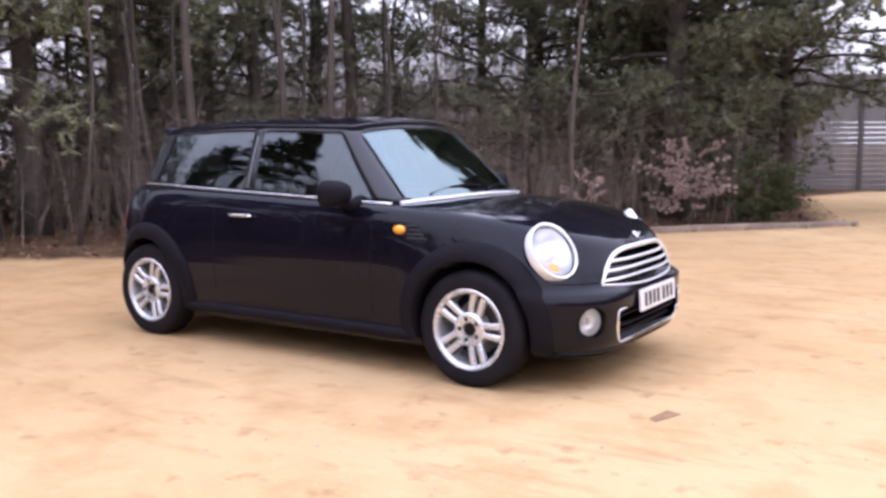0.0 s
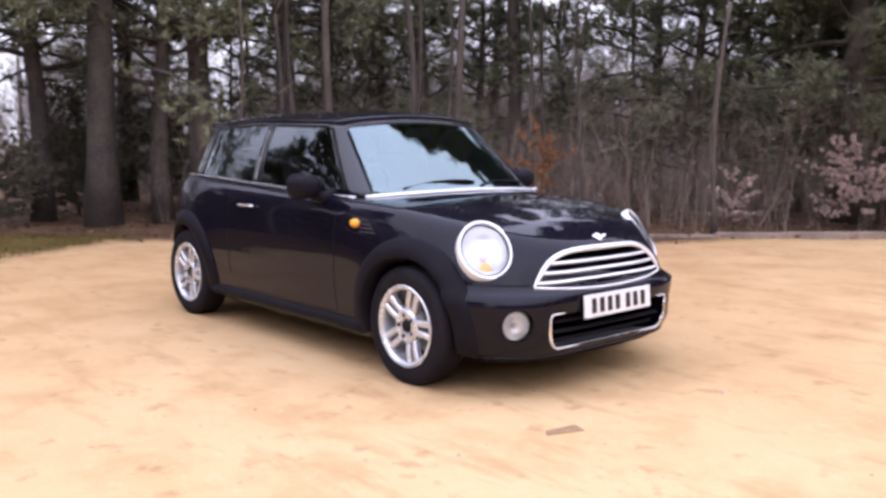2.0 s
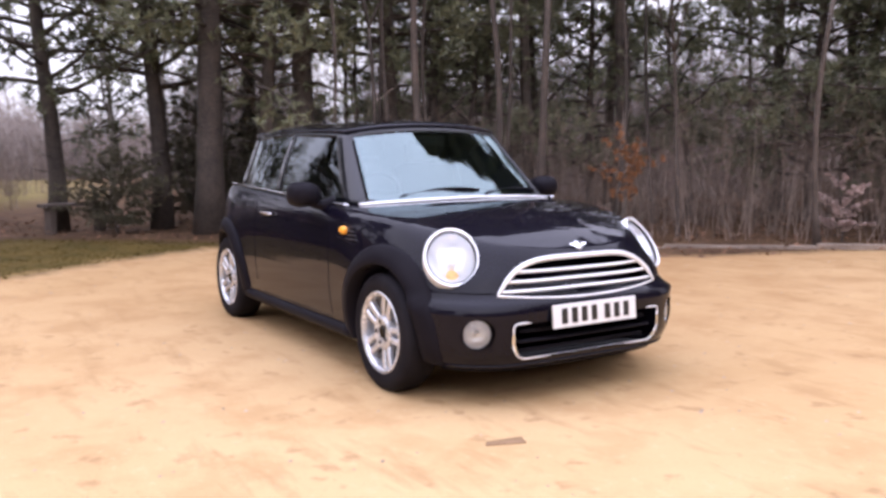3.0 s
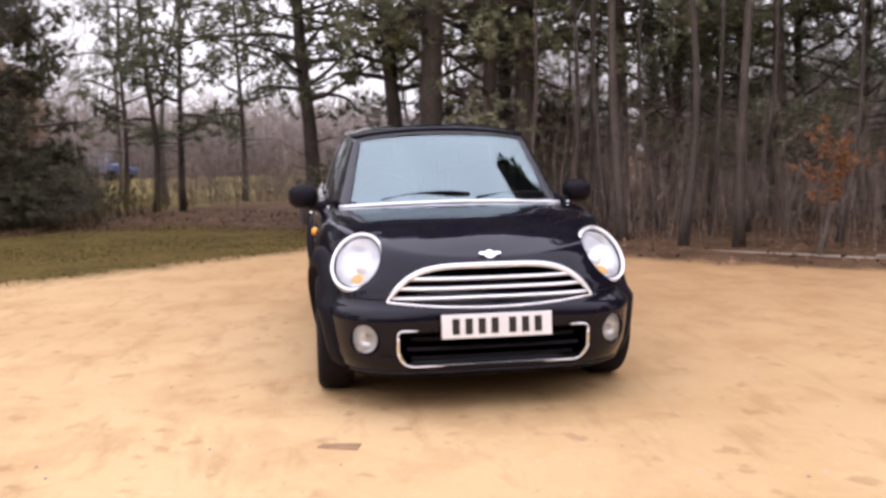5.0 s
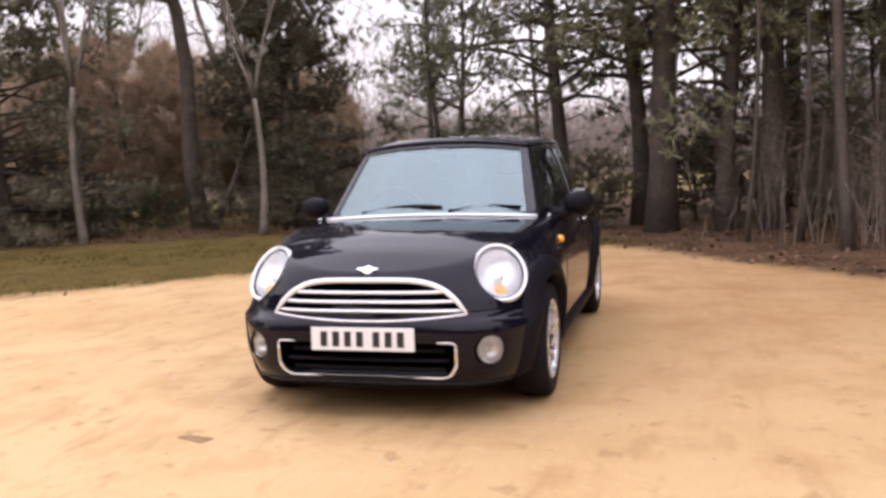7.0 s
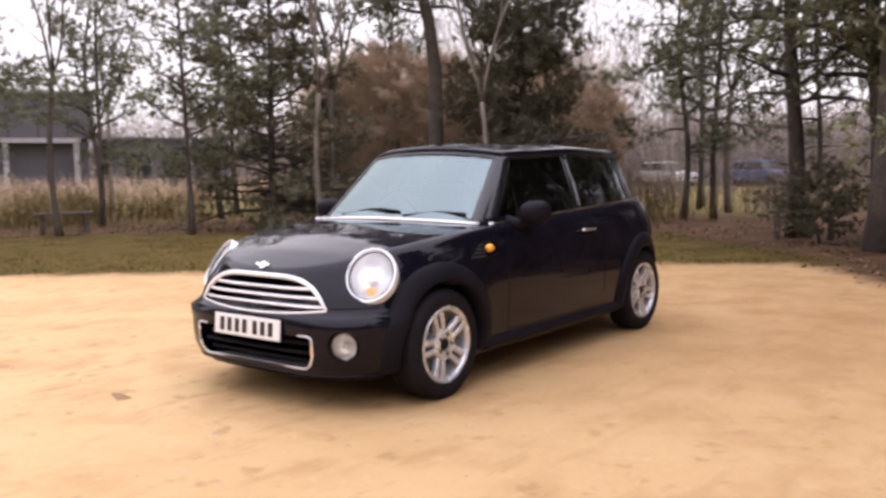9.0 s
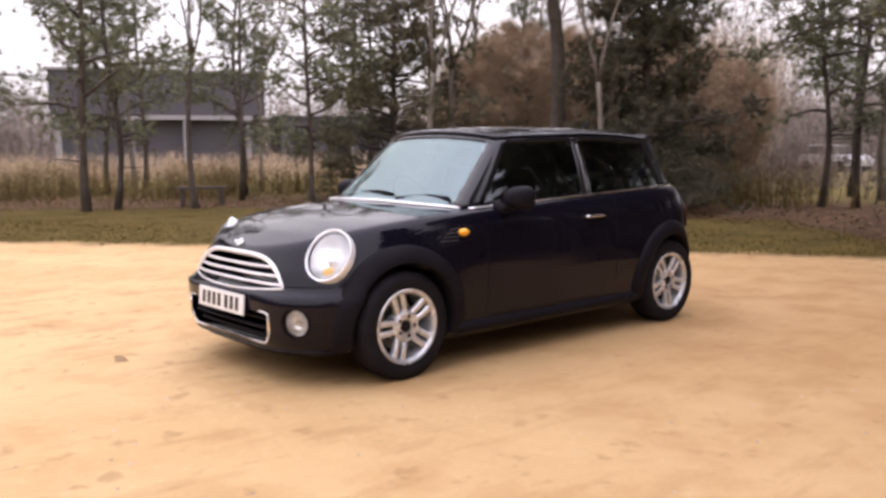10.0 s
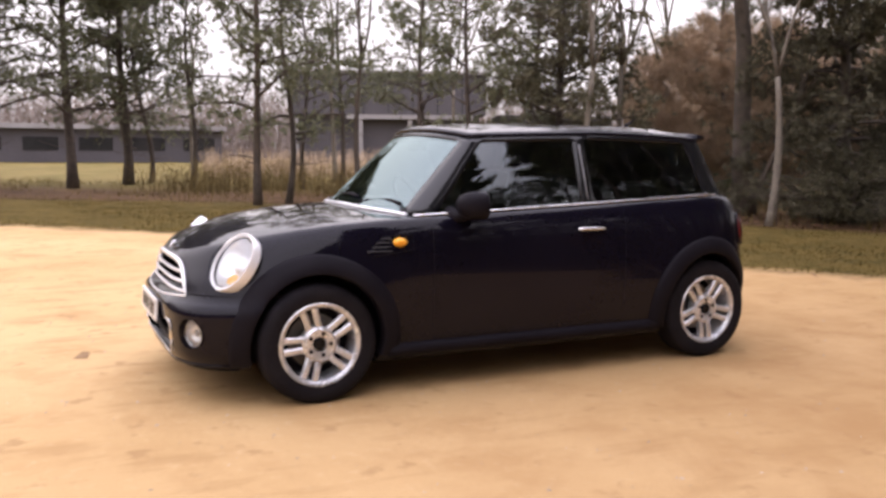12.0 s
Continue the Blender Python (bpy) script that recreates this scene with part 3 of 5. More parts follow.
def evergreen(seed, height, radius, label, name="evergreen_shrub", tufts=900, leaf=(0.07, 0.016), low=0.15, material=None, group="evergreen shrubs", ragged=0.35, fan=34, inner=0.35):
    """A dense evergreen: several stems, limbs and ragged sprays of leaves with gaps."""
    g = Growth(seed)
    tree = tagged(new(name), label, "shrub" if height < 3 else "tree", group)
    c, _ = g.curve((g.r.normal(0, 0.08), g.r.normal(0, 0.08), -0.05), (g.r.normal(0, 0.12), g.r.normal(0, 0.12), 1), height * 0.9, 7, 0.05)
    g.limb(c, np.linspace(0.02 * height, 0.006, len(c)), 6)
    n = tufts // 6
    for k in range(n):
        z = low + (height - low) * g.r.beta(1.3, 1.5)
        f = z / height
        rr = radius * (math.sin(min(1, f * 1.25 + 0.22) * math.pi * 0.5) if f < 0.62 else math.cos((f - 0.62) / 0.38 * 1.45) ** 0.8)
        a = g.r.uniform(0, 6.28)
        rr *= 1 + ragged * math.sin(3 * a + seed) * math.sin(5 * f + seed) + g.r.normal(0, ragged * 0.35)
        end = np.array((math.cos(a) * rr, math.sin(a) * rr, z))
        base = np.array((0, 0, z * 0.75))
        way = end - base
        pts = base + way * np.linspace(inner, 1, 6)[:, None] + g.r.normal(0, 0.05 * height / 3, (6, 3))
        g.limb(pts[::2], np.linspace(0.012, 0.004, 3), 3)
        d = way / (np.linalg.norm(way) + 1e-6) + np.array((0, 0, 0.3))
        g.tufts(pts, np.repeat(d[None], 6, 0), fan, leaf[0] * 0.8, leaf[1] * 0.55, 0.95)
    part("trunk", g.wood_mesh("trunk", BARK_BROWN), parent=tree)
    part("foliage", g.leaves_mesh("foliage", material or YEW), parent=tree)
    return tree


def place(ob, x, y, turn=0.0, size=1.0):
    ob.matrix_basis = Matrix.Translation((x, y, 0)) @ Matrix.Rotation(turn, 4, "Z") @ Matrix.Diagonal((size, size, size, 1))
    return ob


def repeat(ob, x, y, turn=0.0, size=1.0):
    c = copy_thing(ob, pose(x, y, 0, 0, 0, math.degrees(turn)))
    c.scale = (size, size, size)
    return c


def build_trees():
    tall = place(pine(21, 11.5, 0.22, "tall dark pine with a thick scaly trunk", 3.1, (0.01, 0.02), 2.5, 13, 74, lift=0.2, puff=0.16, dense=0.4, full=2.0), -8.27, 1.15)
    broad = place(pine(25, 9.6, 0.15, "dark pine with a broad heavy crown", 2.1, (0.01, 0.0), 2.4, 14, 62, shape=0.45, lumps=0.3, sway=0.1, dense=0.44, lift=0.25, puff=0.17, full=2.0), -10.7, -0.8)
    mid = place(pine(22, 7.0, 0.085, "slim pine with open tufted branches behind the verge", 1.9, (0.02, -0.01), 1.7, 14, 23, shape=0.5, lumps=0.4, sway=0.2, dense=0.5, lift=0.4, puff=0.17), -1.94, -13.1)
    slim = place(pine(23, 7.5, 0.075, "thin young pine with sparse needle tufts", 1.7, (0.0, 0.02), 1.4, 12, 20, shape=0.45, lumps=0.4, sway=0.2, dense=0.45, lift=0.4, puff=0.17), -14.5, -3.6)
    low = place(pine(24, 7.0, 0.12, "dark pine with low drooping branches behind the kerb", 0.7, (0.0, 0.0), 2.3, 9, 46, shape=0.5, lumps=0.35, dense=0.56), -2.9, 11.4)
    for x, y, a, s in ((-9.72, 0.68, 0.4, 1.05), (-8.42, 2.2, 3.3, 0.95), (1.2, -23.5, 0.5, 1.0), (3.4, -21.5, 3.0, 1.0), (-0.6, -26.0, 1.9, 1.05), (5.5, -20.5, 4.0, 1.0), (-1.4, 12.0, 2.2, 0.85), (1.75, 14.8, 5.1, 1.0)):
        repeat(broad, x, y, a, s)
    for x, y, a, s in ((-8.4, 2.8, 2.0, 0.92), (-8.6, 4.5, 4.0, 0.9), (-13.6, 3.6, 1.0, 0.9)):
        repeat(tall, x, y, a, s)
    for x, y, a, s in ((-5.2, -20.6, 0.3, 0.9), (-0.5, -27.5, 4.2, 1.1), (-9.0, 6.4, 0.2, 0.75), (-6.6, 9.5, 2.5, 0.8), (-3.9, 11.6, 1.7, 0.8), (-7.6, -17.6, 3.3, 0.95),
                       (-1.2, -26.0, 5.0, 1.0), (-8.9, 5.6, 2.8, 0.75), (-21.5, 5.6, 5.0, 0.9), (-23.5, 2.6, 2.7, 0.9)):
        repeat(mid, x, y, a, s)
    for x, y, a, s in ((-14.0, -4.1, 2.5, 0.95), (-7.1, -22.8, 3.9, 1.1), (-6.7, -15.8, 1.2, 0.9), (-9.9, -15.3, 5.2, 1.05), (-2.7, -13.7, 2.9, 0.9), (-5.5, -10.6, 4.0, 0.8),
                       (-11.8, -17.0, 4.4, 1.05), (-17.5, -9.5, 1.9, 1.1), (-19.0, -2.5, 3.0, 1.1), (-2.2, -22.5, 3.6, 1.0), (-13.8, -12.5, 2.0, 1.0), (-19.0, -5.7, 0.6, 1.0)):
        repeat(slim, x, y, a, s)
    for x, y, a, s in ((-1.9, 12.2, 1.0, 1.1), (6.2, 13.4, 2.0, 1.1), (-3.3, 13.9, 3.1, 1.25), (7.4, 16.4, 4.0, 1.2),
                       (-9.6, 8.4, 2.2, 1.0), (-12.6, 8.0, 1.4, 1.15), (8.6, 19.0, 3.3, 1.3), (-5.4, 12.9, 0.4, 1.2),
                       (-10.3, 11.2, 5.4, 1.2), (-4.4, 10.5, 4.6, 0.95), (-6.1, 11.7, 2.6, 1.1), (-8.6, 9.1, 3.3, 0.85), (-9.5, 7.2, 3.0, 0.95), (-12.5, 6.7, 1.2, 1.05)):
        repeat(low, x, y, a, s)
    high = place(pine(26, 20.0, 0.19, "very tall narrow dark pine behind the kerb", 1.7, (0.0, -0.015), 2.0, 13, 210, shape=0.3, full=1.8), -1.4, 10.2)
    repeat(high, -1.5, 12.6, 1.3, 0.95)
    place(pine(28, 8.2, 0.15, "dark pine spreading heavy boughs towards the fence", 2.3, (0.01, 0.0), 3.1, 15, 66, shape=0.4, dense=0.85, lift=0.15, puff=0.16), -0.2, 12.8)
    bare = place(pine(27, 13.5, 0.13, "tall pine with a bare trunk and a dense high crown", 4.6, (0.0, 0.0), 2.2, 13, 74, shape=0.35, lumps=0.2, full=1.8), -7.3, 8.7)
    for x, y, a, s in ((-8.4, 7.3, 2.0, 0.98), (-9.6, 6.0, 4.1, 0.95)):
        repeat(bare, x, y, a, s)
    # leafless trees
    fork = place(bare_tree(31, 7.5, 0.07, "pale slender birch at the edge of the verge", BARK_PALE, (0.0, 0.0), 0.36, bow=0.06), -6.84, -8.36)
    pale = place(bare_tree(32, 7.0, 0.075, "pale birch forked into upright stems", BARK_PALE, (-0.03, -0.03), 0.36, bow=-0.05, spread=0.3), -9.0, -6.1)
    place(bare_tree(36, 7.4, 0.085, "bare pale tree with a vase of upright limbs", BARK_PALE, (0.0, 0.0), 0.40, "bare_tree", "", 0.5), -8.4, -9.6)
    place(bare_tree(37, 6.8, 0.07, "bare dark tree with crooked spreading limbs", BARK_BROWN, (0.0, 0.02), 0.46, "bare_tree", "", 0.7, 0.08), -4.1, -13.0)
    place(pine(33, 12.5, 0.19, "leaning brown pine with a bare bowed trunk", 4.6, (0.06, -0.12), 2.3, 13, 60, "leaning_tree", "", shape=0.4, sway=0.16, full=1.7, bark=BARK_BROWN), -10.7, -8.2)
    stem = place(bare_tree(38, 7.0, 0.062, "young tree with a bare crooked trunk", BARK_DARK, (0.02, 0.03), 0.62, "young_tree", "young trees along the kerb", 0.35, 0.13), -4.25, 4.45)
    for x, y, a, s in ((-4.55, 3.85, 2.1, 0.9), (-5.35, 3.35, 4.0, 1.1), (-6.45, 2.95, 1.1, 0.7), (-3.8, 6.6, 3.1, 0.6), (-1.75, 6.9, 5.2, 0.7)):
        repeat(stem, x, y, a, s)
    sapling = place(bare_tree(34, 5.5, 0.03, "thin grey-brown sapling behind the kerb", BARK_DARK, (0.04, 0.0), 0.72, "sapling", "saplings behind the kerb", 0.3, 0.16), -7.2, 3.6)
    for x, y, a, s in ((-6.6, 2.3, 1, 1.0), (-8.5, 3.3, 2, 1.0), (-6.4, 3.5, 4, 1.3), (-6.8, 4.5, 5, 1.2), (-5.5, 4.7, 0.4, 1.0), (-6.0, 5.5, 1.4, 1.2), (-4.4, 5.9, 2.4, 1.1),
                       (-5.6, 7.9, 3.4, 1.2), (-9.9, 4.8, 5.4, 1.3), (-7.4, 8.6, 1.9, 1.2), (-5.7, 10.4, 2.9, 1.3), (-12.6, 5.5, 0.2, 1.3)):
        repeat(sapling, x, y, a, s)
    for x, y, a, s in ((-12.6, -13.4, 1, 1.2), (-17.5, -11.5, 2, 1.3), (-14.5, -17.5, 3, 1.3), (-20.0, -6.0, 4, 1.3), (-10.8, -22.0, 5, 1.2), (-3.0, -27.0, 1.5, 1.2), (-20.5, 3.5, 0.5, 1.3)):
        repeat(fork, x, y, a, s)
    for x, y, a, s in ((-14.6, -9.2, 1, 1.1), (-13.9, -7.5, 2.3, 1.2), (-18.0, -4.5, 3, 1.2), (-16.0, -14.5, 4, 1.3), (-16.4, 1.2, 5, 1.2), (-7.6, -25.0, 2, 1.3)):
        repeat(pale, x, y, a, s)
    # evergreens by the verge
    place(pine(41, 7.4, 0.12, "tall dense dark evergreen with branches to the ground", 0.1, (0.02, -0.02), 1.6, 16, 120, "evergreen_tree", "evergreens by the verge", YEW, 0.7, 0.35), -11.2, -6.5)
    place(pine(42, 5.6, 0.10, "ragged olive evergreen with gaps", 0.3, (0, 0), 1.9, 14, 84, "evergreen_tree", "evergreens by the verge", YEW, 0.6, 0.45), -7.7, -10.7)
    place(evergreen(43, 1.3, 1.3, "low dark evergreen bush under the birches", "evergreen_shrub", 1100, (0.08, 0.018)), -9.3, -10.4)
    place(evergreen(49, 1.2, 1.5, "low spreading dark evergreen bush under the birches", "evergreen_shrub", 1300, (0.08, 0.018)), -10.3, -5.6)
    place(evergreen(50, 1.35, 0.85, "olive bush at the foot of thick pines", "evergreen_shrub", 760, (0.07, 0.018)), -9.3, 0.0)
    place(evergreen(51, 1.6, 1.0, "dark olive bush among pine trunks", "evergreen_shrub", 800, (0.07, 0.018)), -10.9, 1.7)
    place(evergreen(54, 2.9, 1.3, "dense dark evergreen bush behind thick pine trunks", "evergreen_shrub", 1500, (0.09, 0.022)), -12.3, 2.6)
    place(evergreen(55, 2.5, 1.2, "dark evergreen bush deep among the pines", "evergreen_shrub", 1300, (0.09, 0.022)), -11.4, 4.2)
    place(bare_tree(35, 3.4, 0.06, "short leaning brown stem beside a birch", BARK_BROWN, (-0.2, 0.36), 0.6, "leaning_tree", "", 0.4), -10.0, -7.7)
    place(evergreen(44, 1.2, 0.62, "rounded green bush behind the kerb", "evergreen_shrub", 900, (0.06, 0.02), 0.05, BUSH_GREEN), 0.1, 9.75)
    place(evergreen(45, 1.5, 0.75, "dark green bush among tree trunks", "evergreen_shrub", 700, (0.06, 0.018)), -9.7, 3.9)
    place(evergreen(46, 1.45, 0.66, "shrub with faded pinkish flower heads", "flowering_shrub", 360, (0.05, 0.05), 0.25, DRY_HEADS, "", 0.5), -0.75, 8.9)
    place(evergreen(47, 0.9, 0.45, "small shrub with faded pinkish flower heads", "flowering_shrub", 150, (0.045, 0.035), 0.2, DRY_HEADS, "", 0.5), -1.9, 7.6)
    dome = place(evergreen(52, 4.7, 2.7, "broad dome of fine brown leafless twigs behind a leaning tree", "bare_shrub", 4200, (0.42, 0.016), 0.2, MOUND_TWIGS, "domed leafless shrubs", 0.08, 30, 0.72), -14.2, -12.5)
    repeat(dome, -17.4, -9.6, 2.0, 0.85)
    place(evergreen(53, 0.9, 0.7, "low grey-green scrub at the foot of a leaning tree", "low_shrub", 360, (0.06, 0.02), 0.05, BUSH_GREEN, "", 0.5), -10.4, -9.3)
    place(evergreen(48, 1.6, 0.30, "young beech holding russet dead leaves", "beech_sapling", 110, (0.06, 0.024), 0.7, RUSSET, "", 0.6), -3.1, 4.95)


build_trees()


def thicket(name, label, places, height, width, material, seed, branch=3):
    """Leafless brush: long thin stems with side twigs, one object."""
    r = np.random.RandomState(seed)
    n = len(places)
    B = np.column_stack([places, np.zeros(n)])
    h = height * r.uniform(0.35, 1.15, n)
    tip = B + np.column_stack([r.normal(0, 0.16, n) * h, r.normal(0, 0.16, n) * h, h])
    V = []

    def sticks(a, b, w):
        d = b - a
        s = np.cross(d, r.normal(size=d.shape))
        s /= np.linalg.norm(s, axis=1)[:, None] + 1e-9
        V.append(np.stack([a - s * w, a + s * w, b], 1).reshape(-1, 3))

    kink = B + (tip - B) * r.uniform(0.35, 0.6, n)[:, None] + r.normal(0, 0.045, (n, 3)) * h[:, None] * (1, 1, 0)
    s = np.cross(kink - B, r.normal(size=B.shape))
    s *= width / (np.linalg.norm(s, axis=1)[:, None] + 1e-9)
    for corners in ((B - s, B + s, kink + s * 0.6), (B - s, kink + s * 0.6, kink - s * 0.6), (kink - s * 0.6, kink + s * 0.6, tip)):
        V.append(np.stack(corners, 1).reshape(-1, 3))
    for _ in range(branch):
        f = r.uniform(0.15, 0.85, n)[:, None]
        a = B + (tip - B) * f
        b = a + np.column_stack([r.normal(0, 0.22, n) * h, r.normal(0, 0.22, n) * h, r.uniform(0.05, 0.38, n) * h])
        sticks(a, b, width * 0.6)
        f2 = r.uniform(0.3, 0.9, n)[:, None]
        a2 = a + (b - a) * f2
        sticks(a2, a2 + np.column_stack([r.normal(0, 0.10, n) * h, r.normal(0, 0.10, n) * h, r.uniform(-0.02, 0.2, n) * h]), width * 0.4)
    V = np.concatenate(V)
    tagged(new(name, fast_mesh(name, V, np.arange(len(V)).reshape(-1, 3), material)), label, "undergrowth", kind="stuff")


def build_undergrowth():
    r = np.random.RandomState(61)
    P = np.column_stack([r.uniform(-16, 6, 16000), r.uniform(-2, 22, 16000)])
    d = (P[:, 1] - 8.4 - 1.1 * P[:, 0]) / 1.487
    P = P[(d > 0.6) & (d < 7) & (r.uniform(size=len(P)) < 0.35 + 0.5 * (wave(P, 62, 1.0) > -0.1)) & (P[:, 0] + P[:, 1] > -6)]
    P = P[P[:, 0] < 3.5 - 0.23 * (P[:, 1] + 4.48)]
    thicket("brushwood", "bare brown brushwood filling the wood behind the kerb", P[:5200], 2.1, 0.006, TWIGS, 63)
    thicket("tall_brush", "tall tangled grey-brown brush between the tree trunks", P[5200:6900] * (1.0, 1.03), 4.6, 0.008, TWIGS, 71, 4)
    a = r.uniform(math.radians(94), math.radians(169), 7000)
    a = a[(a < math.radians(154)) | (a > math.radians(158))]
    d = r.uniform(17, 34, len(a))
    Q = np.column_stack([d * np.cos(a), d * np.sin(a)])
    thicket("woodland_brush", "grey-brown leafless woodland behind the yard", Q, 5.4, 0.018, HAZED_TWIGS, 64)
    a = r.uniform(math.radians(206), math.radians(227), 11000)
    d = r.uniform(34, 50, 11000)
    Q = np.column_stack([d * np.cos(a), d * np.sin(a)])
    thicket("distant_woodland", "brown leafless woodland beyond the field", Q, 6.6, 0.022, MOUND_TWIGS, 65)
    a = r.uniform(math.radians(196), math.radians(222), 520)
    d = r.uniform(24, 36, 520)
    Q = np.column_stack([d * np.cos(a), d * np.sin(a)])
    thicket("tall_bare_woodland", "tall thin leafless trees beyond the verge", Q, 10.0, 0.016, HAZED_TWIGS, 70)
    a = r.uniform(math.radians(168), math.radians(206), 5500)
    d = r.uniform(47, 60, 5500)
    Q = np.column_stack([d * np.cos(a), d * np.sin(a)])
    thicket("hedgerow", "low grey-brown hedgerow across the field", Q, 4.2, 0.035, HAZED_TWIGS, 68)
    a = r.uniform(math.radians(176), math.radians(212), 3000)
    d = r.uniform(17, 30, 3000)
    Q = np.column_stack([d * np.cos(a), d * np.sin(a)])
    Q = Q[wave(Q, 73, 2.0) > 0.05]
    thicket("rough_scrub", "sparse brown scrub at the edge of the field", Q, 1.5, 0.010, TWIGS, 72, 4)
    a = r.uniform(math.radians(228), math.radians(262), 2600)
    d = r.uniform(30, 44, 2600)
    Q = np.column_stack([d * np.cos(a), d * np.sin(a)])
    thicket("far_hedge", "low brown hedge before the buildings", Q, 1.1, 0.02, MOUND_TWIGS, 69)
    a = r.uniform(math.radians(175), math.radians(300), 9000)
    d = r.uniform(90, 150, 9000)
    Q = np.column_stack([d * np.cos(a), d * np.sin(a)])
    thicket("tree_line", "low grey tree line on the horizon", Q, 9.0, 0.10, HAZED_TWIGS, 66)
    # unseen trees added round the rest of the yard, behind the camera
    a = r.uniform(math.radians(-62), math.radians(76), 6000)
    d = r.uniform(17, 27, 6000)
    Q = np.column_stack([2 + d * np.cos(a), d * np.sin(a)])
    thicket("yard_woodland", "unseen leafless woodland added round the open side of the yard", Q, 8.0, 0.03, TWIGS, 67)


build_undergrowth()


# ---- kerb, fence, buildings ----
def build_kerb():
    kerb = tagged(new("kerb"), "low weathered kerb stones edging the gravel", "kerb", kind="structure")
    a, b = Vector((-10.2, -2.82, 0)), Vector((6.5, 15.55, 0))
    way = (b - a).normalized()
    count = int((b - a).length / 0.915)
    bm = box_bm(-0.455, 0.455, -0.065, 0.065, -0.10, 0.085, 0.014)
    bmesh.ops.recalc_face_normals(bm, faces=bm.faces)
    me = bpy.data.meshes.new("kerb_stone")
    bm.to_mesh(me)
    bm.free()
    me.materials.append(KERB)
    r = random.Random(7)
    for i in range(count):
        p = a + way * (0.46 + i * 0.915)
        if p.x < -5.6 or p.x > 1.35:
            continue
        ob = new("kerb_stone", me)
        ob.parent = kerb
        ob.matrix_basis = pose(p.x, p.y, r.uniform(-0.02, 0.008) - 0.075 * max(0, min(1, (-p.x - 1.2) / 1.8)), r.uniform(-2, 2), r.uniform(-0.5, 0.5), math.degrees(math.atan2(way.y, way.x)) + r.uniform(-0.8, 0.8))


build_kerb()


def build_fence():
    """Slatted boards between tall posts, with plain grey sheets behind and above."""
    fence = tagged(new("fence"), "grey slatted fence with tall dark posts", "fence")
    fence.matrix_basis = pose(-0.1, 21.7, 0, 0, 0, 33.5)
    slat = bpy.data.meshes.new("slat")
    bm = box_bm(-0.9, 0.9, -0.012, 0.012, -0.055, 0.055, 0.004, 1)
    bm.to_mesh(slat)
    bm.free()
    post = bpy.data.meshes.new("post")
    bm = box_bm(-0.06, 0.06, -0.06, 0.06, -0.1, 3.2, 0.008, 1)
    bm.to_mesh(post)
    bm.free()
    sheet = bpy.data.meshes.new("sheet")
    bm = box_bm(-0.9, 0.9, -0.01, 0.01, 1.86, 3.15, 0.004, 1)
    bm.to_mesh(sheet)
    bm.free()
    slat.materials.append(FENCE)
    sheet.materials.append(FENCE)
    post.materials.append(FENCE_DARK)
    for i in range(-4, 8):
        part("post", post, None, fence, at=pose(i * 1.8, 0, 0))
        part("sheet", sheet, None, fence, at=pose(i * 1.8 + 0.9, 0.05, 0))
        for k in range(13):
            part("slat", slat, None, fence, at=pose(i * 1.8 + 0.9, 0, 0.10 + k * 0.14))


build_fence()


def build_buildings():
    hall = tagged(new("hall_building"), "dark grey clad building with pale columns below", "building")
    hall.matrix_basis = pose(-30.8, -56.5, 0, 0, 0, 157)
    # local x runs along the front, away from the near corner; y points at the yard's far side
    part("upper_storey", box_bm(-15.5, 0, 0, 10, 3.9, 7.1, 0.03), CLAD, hall)
    part("roof_edge", box_bm(-15.7, 0.2, -0.2, 10.2, 7.1, 7.3, 0.03), CLAD_LIGHT, hall, "pale grey roof edge")
    part("lower_wall", box_bm(-15.2, -0.4, 1.0, 9.8, 0, 3.9), CLAD, hall, "dark grey lower wall")
    part("lintel", box_bm(-11.0, -1.0, -0.05, 0.35, 3.55, 3.9, 0.02), CLAD_LIGHT, hall)
    for x in (-1.3, -6.0, -9.9, -15.0):
        part("column", box_bm(x - 0.18, x + 0.18, 0.05, 0.41, 0, 3.55, 0.02), CLAD_LIGHT, hall, "pale concrete column")
    for k in range(8):
        part("clad_joint", box_bm(-15.5 + k * 1.94, -15.44 + k * 1.94, -0.03, 0.0, 3.95, 7.05), DARK_GLASS, hall)
    wing = tagged(new("low_wing"), "low dark building wing with a flat roof", "building")
    wing.matrix_basis = pose(-31.5, -56.2, 0, 0, 0, 157)
    part("wall", box_bm(0.6, 9.5, 1.0, 8, 0, 3.8, 0.03), CLAD, wing)
    part("roof", box_bm(0.5, 9.7, 0.8, 8.2, 3.8, 4.0, 0.03), CLAD, wing)
    part("column", box_bm(6.1, 6.45, 0.7, 1.0, 0, 3.8, 0.02), CLAD_LIGHT, wing, "pale concrete column")
    for k in range(3):
        part("window", box_bm(1.5 + k * 2.7, 3.3 + k * 2.7, 0.94, 1.02, 0.8, 2.9), DARK_GLASS, wing)
    long = tagged(new("long_low_building"), "long low grey building with a pale roof edge", "building")
    long.matrix_basis = pose(-12, -66, 0, 0, 0, 180)
    part("wall", box_bm(-24, 0, 0, 8, 0, 2.5, 0.03), CLAD, long)
    part("roof", box_bm(-24.3, 0.3, -0.6, 8.3, 2.5, 2.85, 0.03), CLAD_LIGHT, long, "pale roof edge")
    for k in range(6):
        part("window", box_bm(-22 + k * 3.8, -19.6 + k * 3.8, -0.05, 0.03, 0.9, 1.9), DARK_GLASS, long)


build_buildings()


